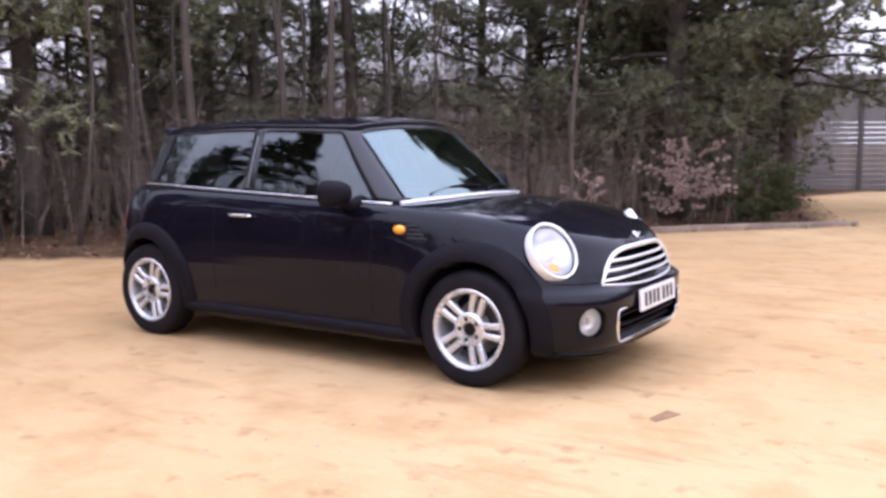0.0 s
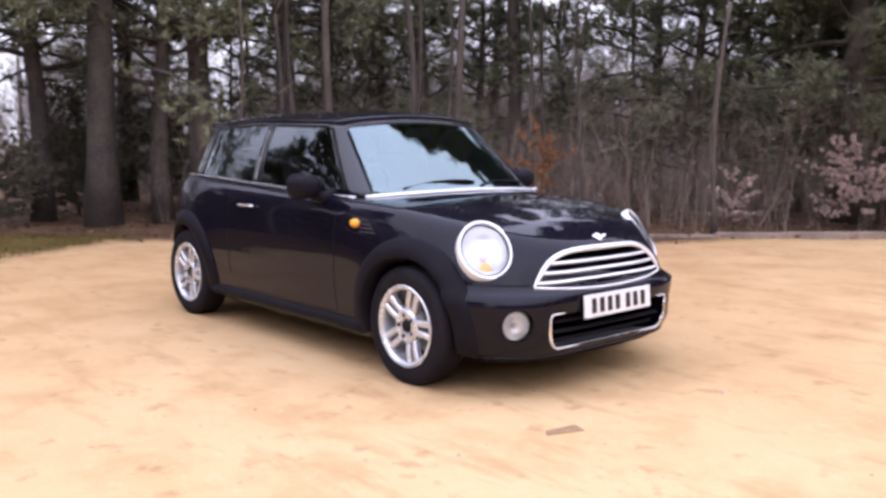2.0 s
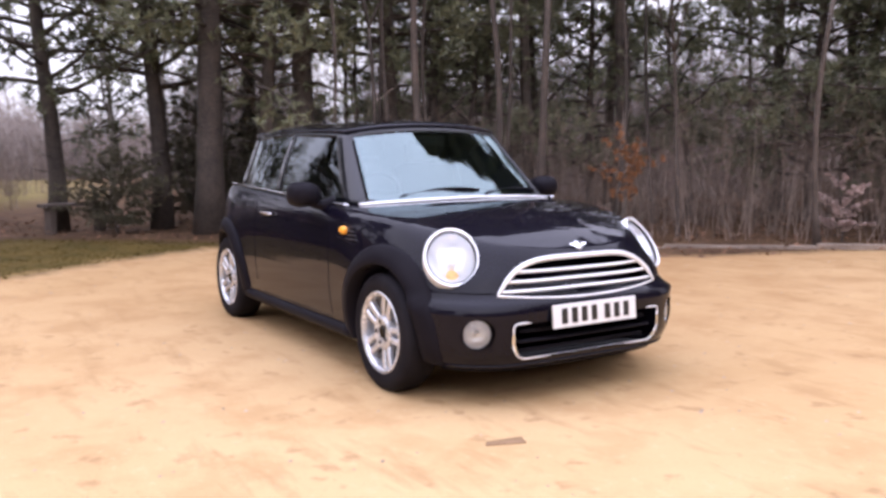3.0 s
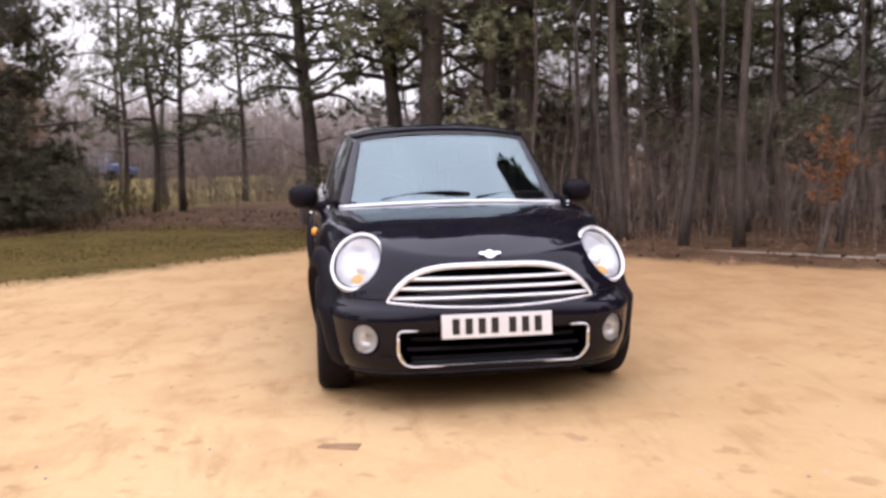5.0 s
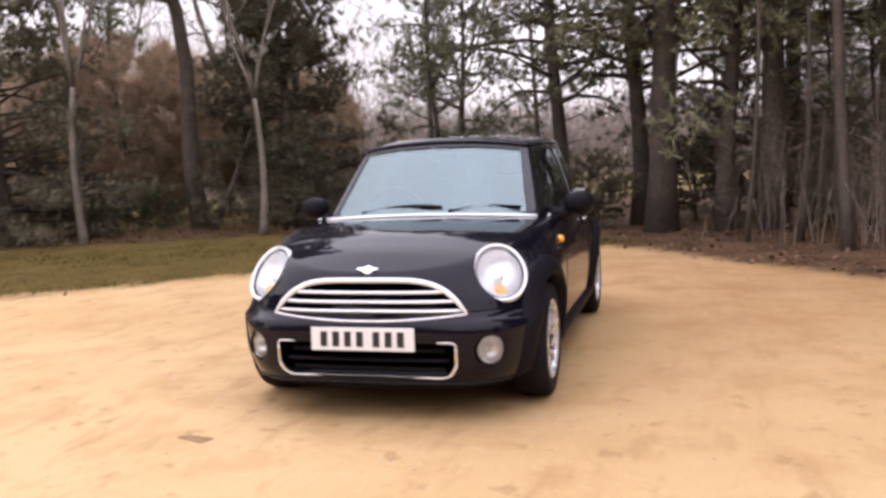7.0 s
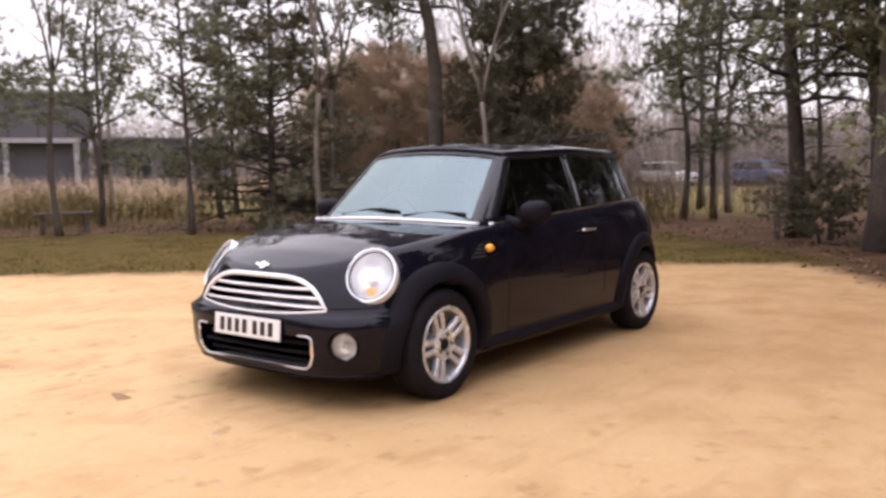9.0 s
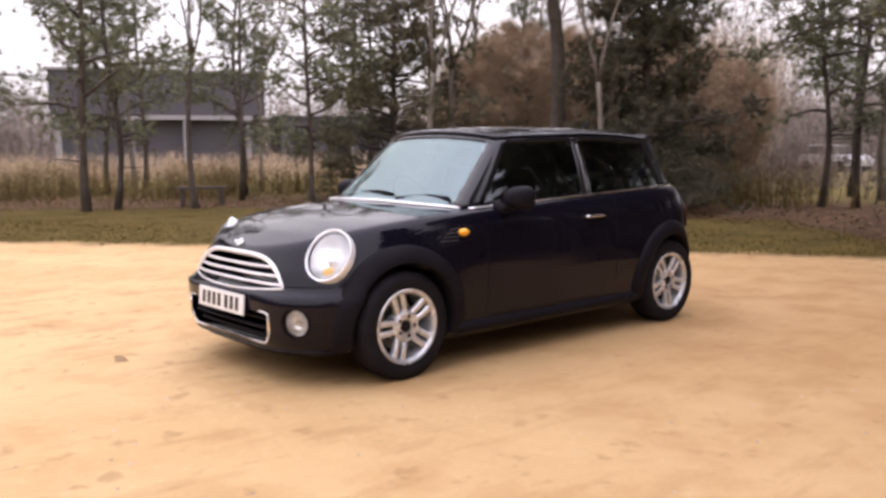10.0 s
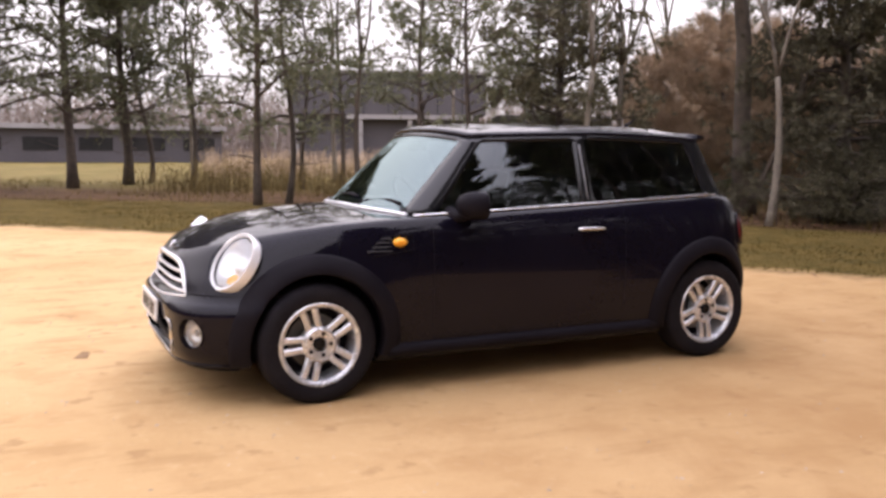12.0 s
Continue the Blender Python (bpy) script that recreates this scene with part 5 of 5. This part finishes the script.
def build_cabin(car):
    grid, front, side, rear = cabin_rows()
    rows, n = grid.shape[0] - 1, grid.shape[1]
    a0, c0 = front, front + side
    c1, a1 = c0 + rear, n
    pane = {}
    pane["windscreen"] = (0, rows - 1, list(range(1, front)), WINDSCREEN)
    pane["rear_window"] = (2, rows - 2, list(range(c0 + 3, c1 - 2)), SIDE_GLASS)
    split = a0 + int(side * 0.485)
    for s in (1, -1):
        door = list(range(a0 + 3, split + 1))
        quarter = list(range(split + 2, c0 - 2))
        if s < 0:
            door = [(c1 + (c0 - c)) for c in door][::-1]
            quarter = [(c1 + (c0 - c)) for c in quarter][::-1]
        pane["door_window" + ("" if s > 0 else ".right")] = (0, rows - 1, door, SIDE_GLASS)
        pane["quarter_window" + ("" if s > 0 else ".right")] = (0, rows - 1, quarter, SIDE_GLASS)
    used = set()
    for name, (r0, r1, cols, mat) in pane.items():
        V, F = patch(grid, r0, r1, cols, -0.004)
        ob = part(name.split(".")[0], mesh_of(name.split(".")[0], V, F, mat, True), None, car)
        ob.visible_shadow = False
        used |= {(r, c % n) for r in range(r0, r1) for c in cols[:-1]}
    # the pillars and rails round the panes
    V = [tuple(p) for row in grid for p in row]
    F = [(r * n + c, r * n + (c + 1) % n, (r + 1) * n + (c + 1) % n, (r + 1) * n + c) for r in range(rows) for c in range(n) if (r, c) not in used]
    pillars = mesh_of("pillar_frame", V, F, PILLAR_BLACK, True)
    ob = part("pillar_frame", pillars, None, car)
    thick = ob.modifiers.new("thickness", "SOLIDIFY")
    thick.thickness, thick.offset = 0.012, -1
    # roof: rail, rounded edge, crowned skin
    rail = grid[-1]
    V, F = [], []
    centre = np.array((-0.52, 0, 0))
    for k, (inset, lift) in enumerate(((0.0, 0.0), (-0.004, 0.008), (0.000, 0.017), (0.014, 0.026), (0.04, 0.034), (0.10, 0.044), (0.25, 0.054), (0.5, 0.062), (0.75, 0.066), (0.93, 0.067))):
        P = rail.copy()
        P[:, :2] = rail[:, :2] + (centre[:2] - rail[:, :2]) * inset
        flat = 1.352 + 0 * P[:, 2]
        P[:, 2] = rail[:, 2] * (1 - min(1, inset * 2)) + flat * min(1, inset * 2) + lift * (0.35 + 0.65 * min(1, inset * 4)) if inset > 0.1 else rail[:, 2] + lift * 0.8
        V += [tuple(p) for p in P]
    for k in range(9):
        F += [(k * n + c, k * n + (c + 1) % n, (k + 1) * n + (c + 1) % n, (k + 1) * n + c) for c in range(n)]
    F.append(tuple(9 * n + c for c in range(n)))
    part("roof", mesh_of("roof", V, F, PAINT, True), None, car)
    # roof spoiler over the rear window
    V, F = tube([(-1.40, y, 1.365 - 0.10 * y * y) for y in np.linspace(-0.48, 0.48, 15)], 0.055, 10, flat=0.42)
    part("spoiler", mesh_of("spoiler", V, F, PAINT, True), None, car)
    part("aerial", tube_mesh("aerial", [(-1.18, 0, 1.40), (-1.20, 0, 1.43), (-1.27, 0, 1.475)], [0.022, 0.012, 0.003], PLASTIC), None, car)
    # pale strip painting the pillar's highlight along each door window's rear edge
    for s in (1, -1):
        c = split + 1 if s > 0 else c1 + (c0 - split - 1)
        path = [grid[r, c] + np.array((0, s * 0.004, 0)) for r in range(1, rows - 1)]
        part("window_trim", tube_mesh("window_trim", path, 0.0055, PILLAR_GLINT, 6), None, car, "thin grey strip standing for the pillar's edge highlight")
    # wipers
    for y0, y1 in ((-0.42, 0.10), (0.14, 0.56)):
        path = []
        for u in np.linspace(0, 1, 9):
            y = y0 + (y1 - y0) * u
            base = np.interp(abs(y), [0, 0.64], [0.812, 0.715])
            lift = 0.016 + 0.034 * math.sin(u * 2.4) * (1 if y0 < 0 else 0.8)
            path.append((base - lift * 1.02 + 0.012, y, 0.945 - 0.02 * abs(y) + lift))
        part("wiper", tube_mesh("wiper", path, 0.010, PLASTIC, 6), None, car, "black wiper blade")
    # satin strip standing in for the sky's reflection along the bonnet's rear lip
    path = [(np.interp(abs(y), [0, 0.35, 0.66], [0.855, 0.825, 0.715]), y, 0.905 + np.interp(abs(y), [0, 0.35, 0.66], [0.038, 0.030, 0.012])) for y in np.linspace(-0.66, 0.66, 29)]
    part("bonnet_lip", tube_mesh("bonnet_lip", path, 0.011, SATIN, 8), None, car, "satin strip standing for the sky glint on the bonnet's rear edge")
    build_seats(car)


def build_seats(car):
    def pad(name, size, at, tilt, parent, bevel=0.04):
        bm = box_bm(-size[0] / 2, size[0] / 2, -size[1] / 2, size[1] / 2, -size[2] / 2, size[2] / 2, bevel, 3)
        return part(name, bm, CABIN, parent, smooth=True, at=pose(*at, 0, tilt, 0))

    for y in (-0.34, 0.34):
        seat = new("front_seat")
        seat.parent = car
        seat.matrix_basis = pose(-0.28, y, 0.90)
        pad("backrest", (0.12, 0.44, 0.26), (0, 0, 0.10), -14, seat)
        pad("headrest", (0.09, 0.24, 0.16), (-0.06, 0, 0.31), -10, seat)
    for y in (-0.30, 0.30):
        seat = new("rear_seat")
        seat.parent = car
        seat.matrix_basis = pose(-1.10, y, 0.92)
        pad("backrest", (0.12, 0.46, 0.14), (0, 0, 0.05), -18, seat)
        pad("headrest", (0.08, 0.22, 0.13), (-0.04, 0, 0.19), -14, seat, 0.03)
    bm = box_bm(0.30, 0.72, -0.62, 0.62, 0.86, 0.945, 0.03, 3)
    part("dashboard", bm, CABIN, car, smooth=True)
    ring = [(0.0, 0.18 * math.cos(a), 0.18 * math.sin(a)) for a in np.arange(32) / 32 * 2 * math.pi]
    part("steering_wheel", tube_mesh("steering_wheel", ring, 0.014, CABIN, 8, True), None, car, at=pose(0.26, -0.34, 0.92, 0, 25, 0))
    bm = box_bm(-0.02, 0.02, -0.11, 0.11, -0.03, 0.03, 0.012)
    part("rear_view_mirror", bm, CABIN, car, smooth=True, at=pose(0.36, 0, 1.28, 0, 20, 0))


# ---- nose ----
def on_nose(points, lift):
    return [(nose_x(y, z) + lift, y, z) for y, z in points]


def build_face(car, body):
    grille = new("grille")
    grille.parent = car
    part("grille_frame", tube_mesh("grille_frame", on_nose(grille_outline(0.004), 0.002), [0.0055 + 0.0075 * min(1, max(0, (z - 0.53) / 0.07)) for y, z in grille_outline()], SATIN, 10, True, 0.8, (1, 0, 0)), None, grille, "bright chrome surround")
    for k, z in enumerate((0.550, 0.594, 0.638)):
        half = grille_half(z) - 0.012
        pts = [(y, z) for y in np.linspace(-half, half, 31)]
        part("grille_bar", tube_mesh("grille_bar", on_nose(pts, -0.010), 0.0092, SATIN, 8, False, 0.9), None, grille, "chrome bar")
    intake = new("lower_intake")
    intake.parent = car
    part("intake_frame", tube_mesh("intake_frame", on_nose(intake_outline(0.003), 0.004), 0.0042, SATIN, 8, True), None, intake, "thin chrome surround")
    for s in (1, -1):
        pts = [(s * y, z) for y, z in ((0.453, 0.384), (0.453, 0.36), (0.452, 0.318), (0.441, 0.278), (0.416, 0.250))]
        part("intake_corner", tube_mesh("intake_corner", on_nose(pts, 0.002), [0.0036, 0.007, 0.009, 0.007, 0.0036], CHROME, 8), None, intake, "chrome corner")
    for z in (0.318,):
        pts = [(y, z) for y in np.linspace(-0.41, 0.41, 25)]
        part("intake_slat", tube_mesh("intake_slat", on_nose(pts, -0.030), 0.017, PLASTIC, 8, False, 0.5), None, intake)
    for z in (0.272, 0.362):
        pts = [(y, z) for y in np.linspace(-0.39, 0.39, 25)]
        part("intake_slat", tube_mesh("intake_slat", on_nose(pts, -0.045), 0.009, PLASTIC, 6), None, intake)
    plate = part("number_plate", box_bm(-0.006, 0.006, -0.26, 0.26, -0.0555, 0.0555, 0.004), WHITE_PLATE, car, "white plate with black bars", at=pose(1.930, 0.004, 0.428, 0, -4, 0))
    for y, w in ((-0.194, 0.034), (-0.133, 0.034), (-0.072, 0.034), (-0.011, 0.034), (0.072, 0.034), (0.133, 0.034), (0.194, 0.034)):
        part("plate_bar", box_bm(0.006, 0.0085, y - w / 2, y + w / 2, -0.036, 0.036), BLACK_INK, plate)
    part("plate_holder", box_bm(1.885, 1.922, -0.235, 0.245, 0.385, 0.47, 0.006), PLASTIC, car)
    # winged badge above the grille: a plain disc between two bars
    badge = part("badge", lathe("badge", [(0.0, 0.006), (0.020, 0.006), (0.025, 0.002), (0.025, -0.004), (0.0, -0.004)], CHROME, 24, "z"), None, car, "round chrome badge with two wings")
    badge.matrix_basis = pose(nose_x(0, 0.73) - 0.004, 0, 0.742, 0, 52, 0)
    for s in (1, -1):
        bm = box_bm(-0.011, 0.009, 0.018 if s > 0 else -0.052, 0.052 if s > 0 else -0.018, 0.000, 0.006, 0.002)
        for v in bm.verts:
            v.co.x *= 1 - 0.55 * (abs(v.co.y) - 0.018) / 0.034
            v.co.x -= 0.007 * (abs(v.co.y) - 0.018) / 0.034
        part("wing", bm, CHROME, badge)
    # bumper: shut line below the bonnet and dark chin
    pts = [(y, 0.546) for y in np.linspace(-0.80, -0.51, 14)]
    for s in (1, -1):
        line = [(nose_x(y, z) + 0.001, -y * s, z) for y, z in pts]
        part("shut_line", tube_mesh("shut_line", line, 0.004, PLASTIC, 6), None, car)
    chin = [(y, 0.178) for y in np.linspace(-0.66, 0.66, 31)]
    part("chin_lip", tube_mesh("chin_lip", on_nose(chin, 0.004), 0.016, PLASTIC, 8, False, 0.6), None, car)
    lip = [(y, 0.205) for y in np.linspace(-0.68, 0.68, 31)]
    part("bumper_lip", tube_mesh("bumper_lip", on_nose(lip, 0.000), 0.014, PAINT, 10, False, 0.7), None, car)
    for s in (1, -1):
        fog = new("fog_lamp")
        fog.parent = car
        fog.matrix_basis = Matrix.Translation((1.800, s * 0.600, 0.364)) @ Vector((0.88, s * 0.47, 0)).to_track_quat("Z", "Y").to_matrix().to_4x4()
        part("reflector", lathe("reflector", [(0.0, -0.035), (0.036, -0.03), (0.060, -0.008), (0.066, 0.004)], REFLECTOR, 32, "z"), None, fog)
        part("lens", lathe("lens", [(0.0, 0.018), (0.036, 0.013), (0.066, 0.002)], LENS, 32, "z"), None, fog)
        part("bezel", lathe("bezel", [(0.066, 0.0), (0.067, 0.010), (0.073, 0.012), (0.078, 0.004), (0.076, -0.01)], PLASTIC, 32, "z"), None, fog)
        brow = [(0.084 * math.cos(a), 0.084 * math.sin(a), 0.008) for a in np.linspace(0.5, 2.3, 12)]
        part("brow", tube_mesh("brow", brow, 0.006, GLOSS_BLACK, 6), None, fog)
        part("bulb", lathe("bulb", [(0.0, 0.004), (0.014, 0.0), (0.018, -0.02)], SILVER, 20, "z"), None, fog)


def build_lamp(car, s):
    lamp = new("headlight")
    lamp.parent = car
    lamp.matrix_basis = Matrix.Translation(mirrored(LAMP_AT, s)) @ mirrored(LAMP_WAY, s).to_track_quat("Z", "Y").to_matrix().to_4x4() @ Matrix.Diagonal((LAMP_WIDE, LAMP_TALL, 1, 1))
    R = 0.136
    part("lamp_ring", lathe("lamp_ring", [(R - 0.010, 0.006), (R - 0.007, 0.017), (R + 0.002, 0.020), (R + 0.006, 0.012), (R + 0.007, -0.03)], SATIN, 56, "z"), None, lamp, "chrome surround")
    part("lens", lathe("lens", [(0.0, 0.040), (0.05, 0.037), (0.09, 0.029), (0.118, 0.018), (R - 0.009, 0.008)], LENS, 48, "z"), None, lamp, "domed clear lens").visible_shadow = False
    part("reflector", lathe("reflector", [(0.0, -0.048), (0.035, -0.046), (0.06, -0.040), (0.095, -0.020), (0.118, -0.002), (R - 0.008, 0.010)], REFLECTOR, 48, "z"), None, lamp, "silver reflector bowl")
    part("inner_ring", lathe("inner_ring", [(0.118, 0.000), (0.1185, 0.008), (0.1225, 0.008), (0.123, 0.000)], GLOSS_BLACK, 48, "z"), None, lamp)
    part("projector", lathe("projector", [(0.0, -0.012), (0.02, -0.016), (0.032, -0.026), (0.036, -0.05)], REFLECTOR, 32, "z"), None, lamp)
    down = lamp.matrix_basis.to_3x3().inverted() @ Vector((0, 0, -1))
    down.z = 0
    down.normalize()
    part("indicator_bulb", lathe("indicator_bulb", [(0.0, -0.004), (0.018, -0.007), (0.033, -0.014), (0.040, -0.04)], BULB_AMBER, 28, "z"), None, lamp, "amber indicator", at=Matrix.Translation((down.x * 0.078, down.y * 0.078, -0.014)))


# ---- flanks ----
def build_side(car, door, s):
    def on_side(pts, lift):
        return [(x, s * (side_y(x, z) + lift), z) for x, z in pts]

    # chrome strip along the waist
    strip = [(x, s * (0.738 - 0.07 * max(0.0, (-x - 0.9)) ** 1.3 - (0.10 * max(0, x - 0.45) ** 1.4)), float(waist(x)) + 0.008) for x in np.linspace(0.70, -1.34, 40)]
    part("waist_trim", tube_mesh("waist_trim", strip, 0.0066, CHROME, 8), None, car, "chrome waist strip")
    # handle
    handle = part("door_handle", tube_mesh("door_handle", on_side([(x, 0.823) for x in np.linspace(-0.455, -0.262, 9)], 0.020), [0.007, 0.011, 0.012, 0.012, 0.012, 0.012, 0.012, 0.011, 0.007], CHROME, 10, False, 0.8), None, door, "chrome handle")
    # shut lines of the door and the wing
    for pts in ([(0.62, z) for z in np.linspace(0.30, 0.905, 14)], [(-0.60, z) for z in np.linspace(0.36, 0.95, 14)], [(x, 0.285) for x in np.linspace(-0.58, 0.62, 12)]):
        part("shut_line", tube_mesh("shut_line", on_side(pts, 0.0002), 0.0022, PLASTIC, 6), None, door)
    # crease below the waist and the sill cladding
    sill = [(x, 0.232) for x in np.linspace(-0.86, 0.86, 24)]
    part("sill_trim", tube_mesh("sill_trim", on_side(sill, 0.000), 0.036, PLASTIC, 10, False, 1.0), None, car, "black plastic sill")
    # arch cladding
    for ax in (AXLE, -AXLE):
        V, F, n = [], [], 44
        prof = ((0.337, -0.05), (0.337, 0.026), (0.344, 0.030), (0.380, 0.028), (0.418, 0.018), (0.430, 0.008), (0.432, -0.004))
        for i in range(n):
            a = math.radians(-16 + 212 * i / (n - 1))
            for rad, lift in prof:
                k = 1.0 + 0.02 * math.cos(2 * a - math.pi)
                x, z = ax + rad * math.cos(a), HUB_Z + 0.006 + rad * k * math.sin(a)
                V.append((x, s * (side_y(x, max(z, 0.17)) + lift), z))
        m = len(prof)
        for i in range(n - 1):
            F += [(i * m + k, i * m + k + 1, (i + 1) * m + k + 1, (i + 1) * m + k) for k in range(m - 1)]
        part("arch_cladding", mesh_of("arch_cladding", V, F, PLASTIC, True), None, car, "matt black arch cladding")
    # side repeater in its vented surround
    scuttle = new("side_vent")
    scuttle.parent = car
    frame_pts = [(0.735, 0.822), (0.735, 0.752), (0.80, 0.742), (0.955, 0.722), (0.985, 0.735), (0.93, 0.785), (0.86, 0.822), (0.80, 0.828)]
    part("vent_frame", tube_mesh("vent_frame", on_side(frame_pts, 0.001), 0.003, PLASTIC, 6, True), None, scuttle)
    for k in range(4):
        z = 0.748 + k * 0.021
        part("vent_slat", tube_mesh("vent_slat", on_side([(x, z) for x in np.linspace(0.855, 0.985 - k * 0.025, 6)], 0.003), 0.0030, VENT_GREY, 6), None, scuttle)
    V, F = tube(on_side([(x, 0.790) for x in np.linspace(0.772, 0.846, 7)], 0.004), [0.007, 0.017, 0.022, 0.024, 0.023, 0.019, 0.009], 12)
    part("side_repeater", mesh_of("side_repeater", V, F, AMBER, True), None, scuttle, "amber side repeater")
    # mirror
    mirror = new("door_mirror")
    mirror.parent = car
    bm = bmesh.new()
    bmesh.ops.create_uvsphere(bm, u_segments=32, v_segments=20, radius=1.0)
    for v in bm.verts:
        x, y, z = v.co
        x, y, z = (math.copysign(abs(c) ** 0.82, c) for c in (x, y, z))
        x = -0.35 + 0.25 * (x + 0.35) if x < -0.35 else x
        v.co = (x * 0.110, y * 0.090, z * (0.072 + 0.006 * y * s))
    part("housing", bm, PLASTIC, mirror, "rounded matt black housing", smooth=True, at=pose(0.405, s * 0.868, 0.972, 0, 0, -8 * s))
    part("mirror_glass", lathe("mirror_glass", [(0.0, 0.0), (0.066, 0.0), (0.068, -0.004)], CHROME, 32, "z"), None, mirror, at=pose(0.369, s * 0.870, 0.972, 0, -90, -8 * s))
    part("arm", tube_mesh("arm", [(0.49, s * 0.70, 0.925), (0.46, s * 0.765, 0.905), (0.43, s * 0.81, 0.918), (0.41, s * 0.84, 0.945)], [0.040, 0.034, 0.030, 0.034], PLASTIC, 12), None, mirror)
    # tail lamp
    tail = new("tail_lamp")
    tail.parent = car
    way = Vector((-0.60, s * 0.78, 0.16)).normalized()
    zc, xc = 0.775, -1.585
    tail.matrix_basis = Matrix.Translation((xc, s * (side_y(xc, zc) - 0.004), zc)) @ way.to_track_quat("Z", "Y").to_matrix().to_4x4() @ Matrix.Diagonal((0.72, 1.2, 1, 1))
    part("lens", lathe("lens", [(0.0, 0.022), (0.05, 0.018), (0.085, 0.002)], RED_LENS, 32, "z"), None, tail, "red lens")
    part("lamp_ring", lathe("lamp_ring", [(0.084, 0.0), (0.085, 0.008), (0.0865, 0.008), (0.088, 0.002), (0.088, -0.02)], GLOSS_BLACK, 40, "z"), None, tail, "dark surround")


# ---- wheels ----
def build_wheels(car):
    """Five pairs of spokes in a silver rim, on a broad black tyre; the outer face looks along +y."""
    wheel = new("wheel")
    wheel.parent = car
    R = TYRE_R
    tyre = [(0.198, 0.075), (0.206, 0.088), (0.225, 0.094), (0.255, 0.096), (0.280, 0.090), (0.294, 0.078), (0.3005, 0.060), (R, 0.03), (R, 0.0), (R, -0.03), (0.3005, -0.06), (0.285, -0.085), (0.25, -0.09), (0.205, -0.08)]
    part("tyre", lathe("tyre", tyre, RUBBER, 64), None, wheel, "black tyre")
    rim = [(0.208, 0.078), (0.211, 0.088), (0.205, 0.093), (0.192, 0.090), (0.184, 0.080), (0.182, 0.055), (0.180, -0.07)]
    part("rim", lathe("rim", rim, SILVER, 64), None, wheel, "silver alloy rim")
    part("brake_disc", lathe("brake_disc", [(0.0, -0.02), (0.135, -0.02), (0.138, -0.03), (0.0, -0.03)], surface_disc, 40), None, wheel)
    part("backing", lathe("backing", [(0.0, -0.045), (0.182, -0.045)], PLASTIC, 40), None, wheel)
    part("hub", lathe("hub", [(0.0, 0.064), (0.030, 0.064), (0.034, 0.062), (0.040, 0.076), (0.074, 0.081), (0.088, 0.072), (0.091, 0.01)], SILVER, 40), None, wheel)
    part("hub_cap", lathe("hub_cap", [(0.0, 0.082), (0.026, 0.080), (0.032, 0.072), (0.032, 0.05)], GLOSS_BLACK, 28), None, wheel, "black centre cap")
    bm = bmesh.new()
    secs = []
    for u in np.linspace(0, 1, 6):
        r = 0.060 + (0.196 - 0.060) * u
        w = 0.0160 + 0.003 * abs(u - 0.4)
        t = 0.066 + 0.014 * u + 0.006 * math.sin(u * 3.1)
        off = 0.0235 + 0.008 * u
        secs.append([bm.verts.new((off - w, t - 0.006, r)), bm.verts.new((off - w * 0.6, t, r)), bm.verts.new((off + w * 0.6, t, r)), bm.verts.new((off + w, t - 0.006, r)), bm.verts.new((off + w * 0.8, t - 0.035, r)), bm.verts.new((off - w * 0.8, t - 0.035, r))])
    for a, b in zip(secs, secs[1:]):
        for i in range(6):
            bm.faces.new((a[i], a[(i + 1) % 6], b[(i + 1) % 6], b[i]))
    bm.faces.new(secs[0])
    bm.faces.new(secs[-1])
    bmesh.ops.recalc_face_normals(bm, faces=bm.faces)
    me = bpy.data.meshes.new("spoke")
    bm.to_mesh(me)
    bm.free()
    me.materials.append(SILVER)
    flip = me.copy()
    flip.transform(Matrix.Diagonal((-1, 1, 1, 1)))
    flip.flip_normals()
    nut = lathe("wheel_bolt", [(0.0, 0.0835), (0.008, 0.0835), (0.011, 0.081), (0.011, 0.05)], PLASTIC, 12)
    for k in range(5):
        turn = pose(0, 0, 0, 0, 72 * k + 8, 0)
        part("spoke", me, None, wheel, at=turn)
        part("spoke", flip, None, wheel, at=turn)
    for k in range(5):
        part("wheel_bolt", nut, None, wheel, at=pose(0, 0, 0, 0, 72 * k + 44, 0) @ pose(0, 0, 0.056))
    where = [(AXLE, 1, 10), (-AXLE, 1, 30), (AXLE, -1, 46), (-AXLE, -1, 46)]
    poses = [pose(x, s * 0.722, TYRE_R - 0.002) @ pose(0, 0, 0, 0, 0, 0 if s > 0 else 180) @ pose(0, 0, 0, 0, a, 0) for x, s, a in where]
    wheel.matrix_basis = poses[0]
    for m in poses[1:]:
        copy_thing(wheel, m)


surface_disc = surface("worn_brake_steel", (0.10, 0.10, 0.10), (0.22, 0.21, 0.20), 8, 90, 0.45, 0.8, bump=0.1)
build_car()
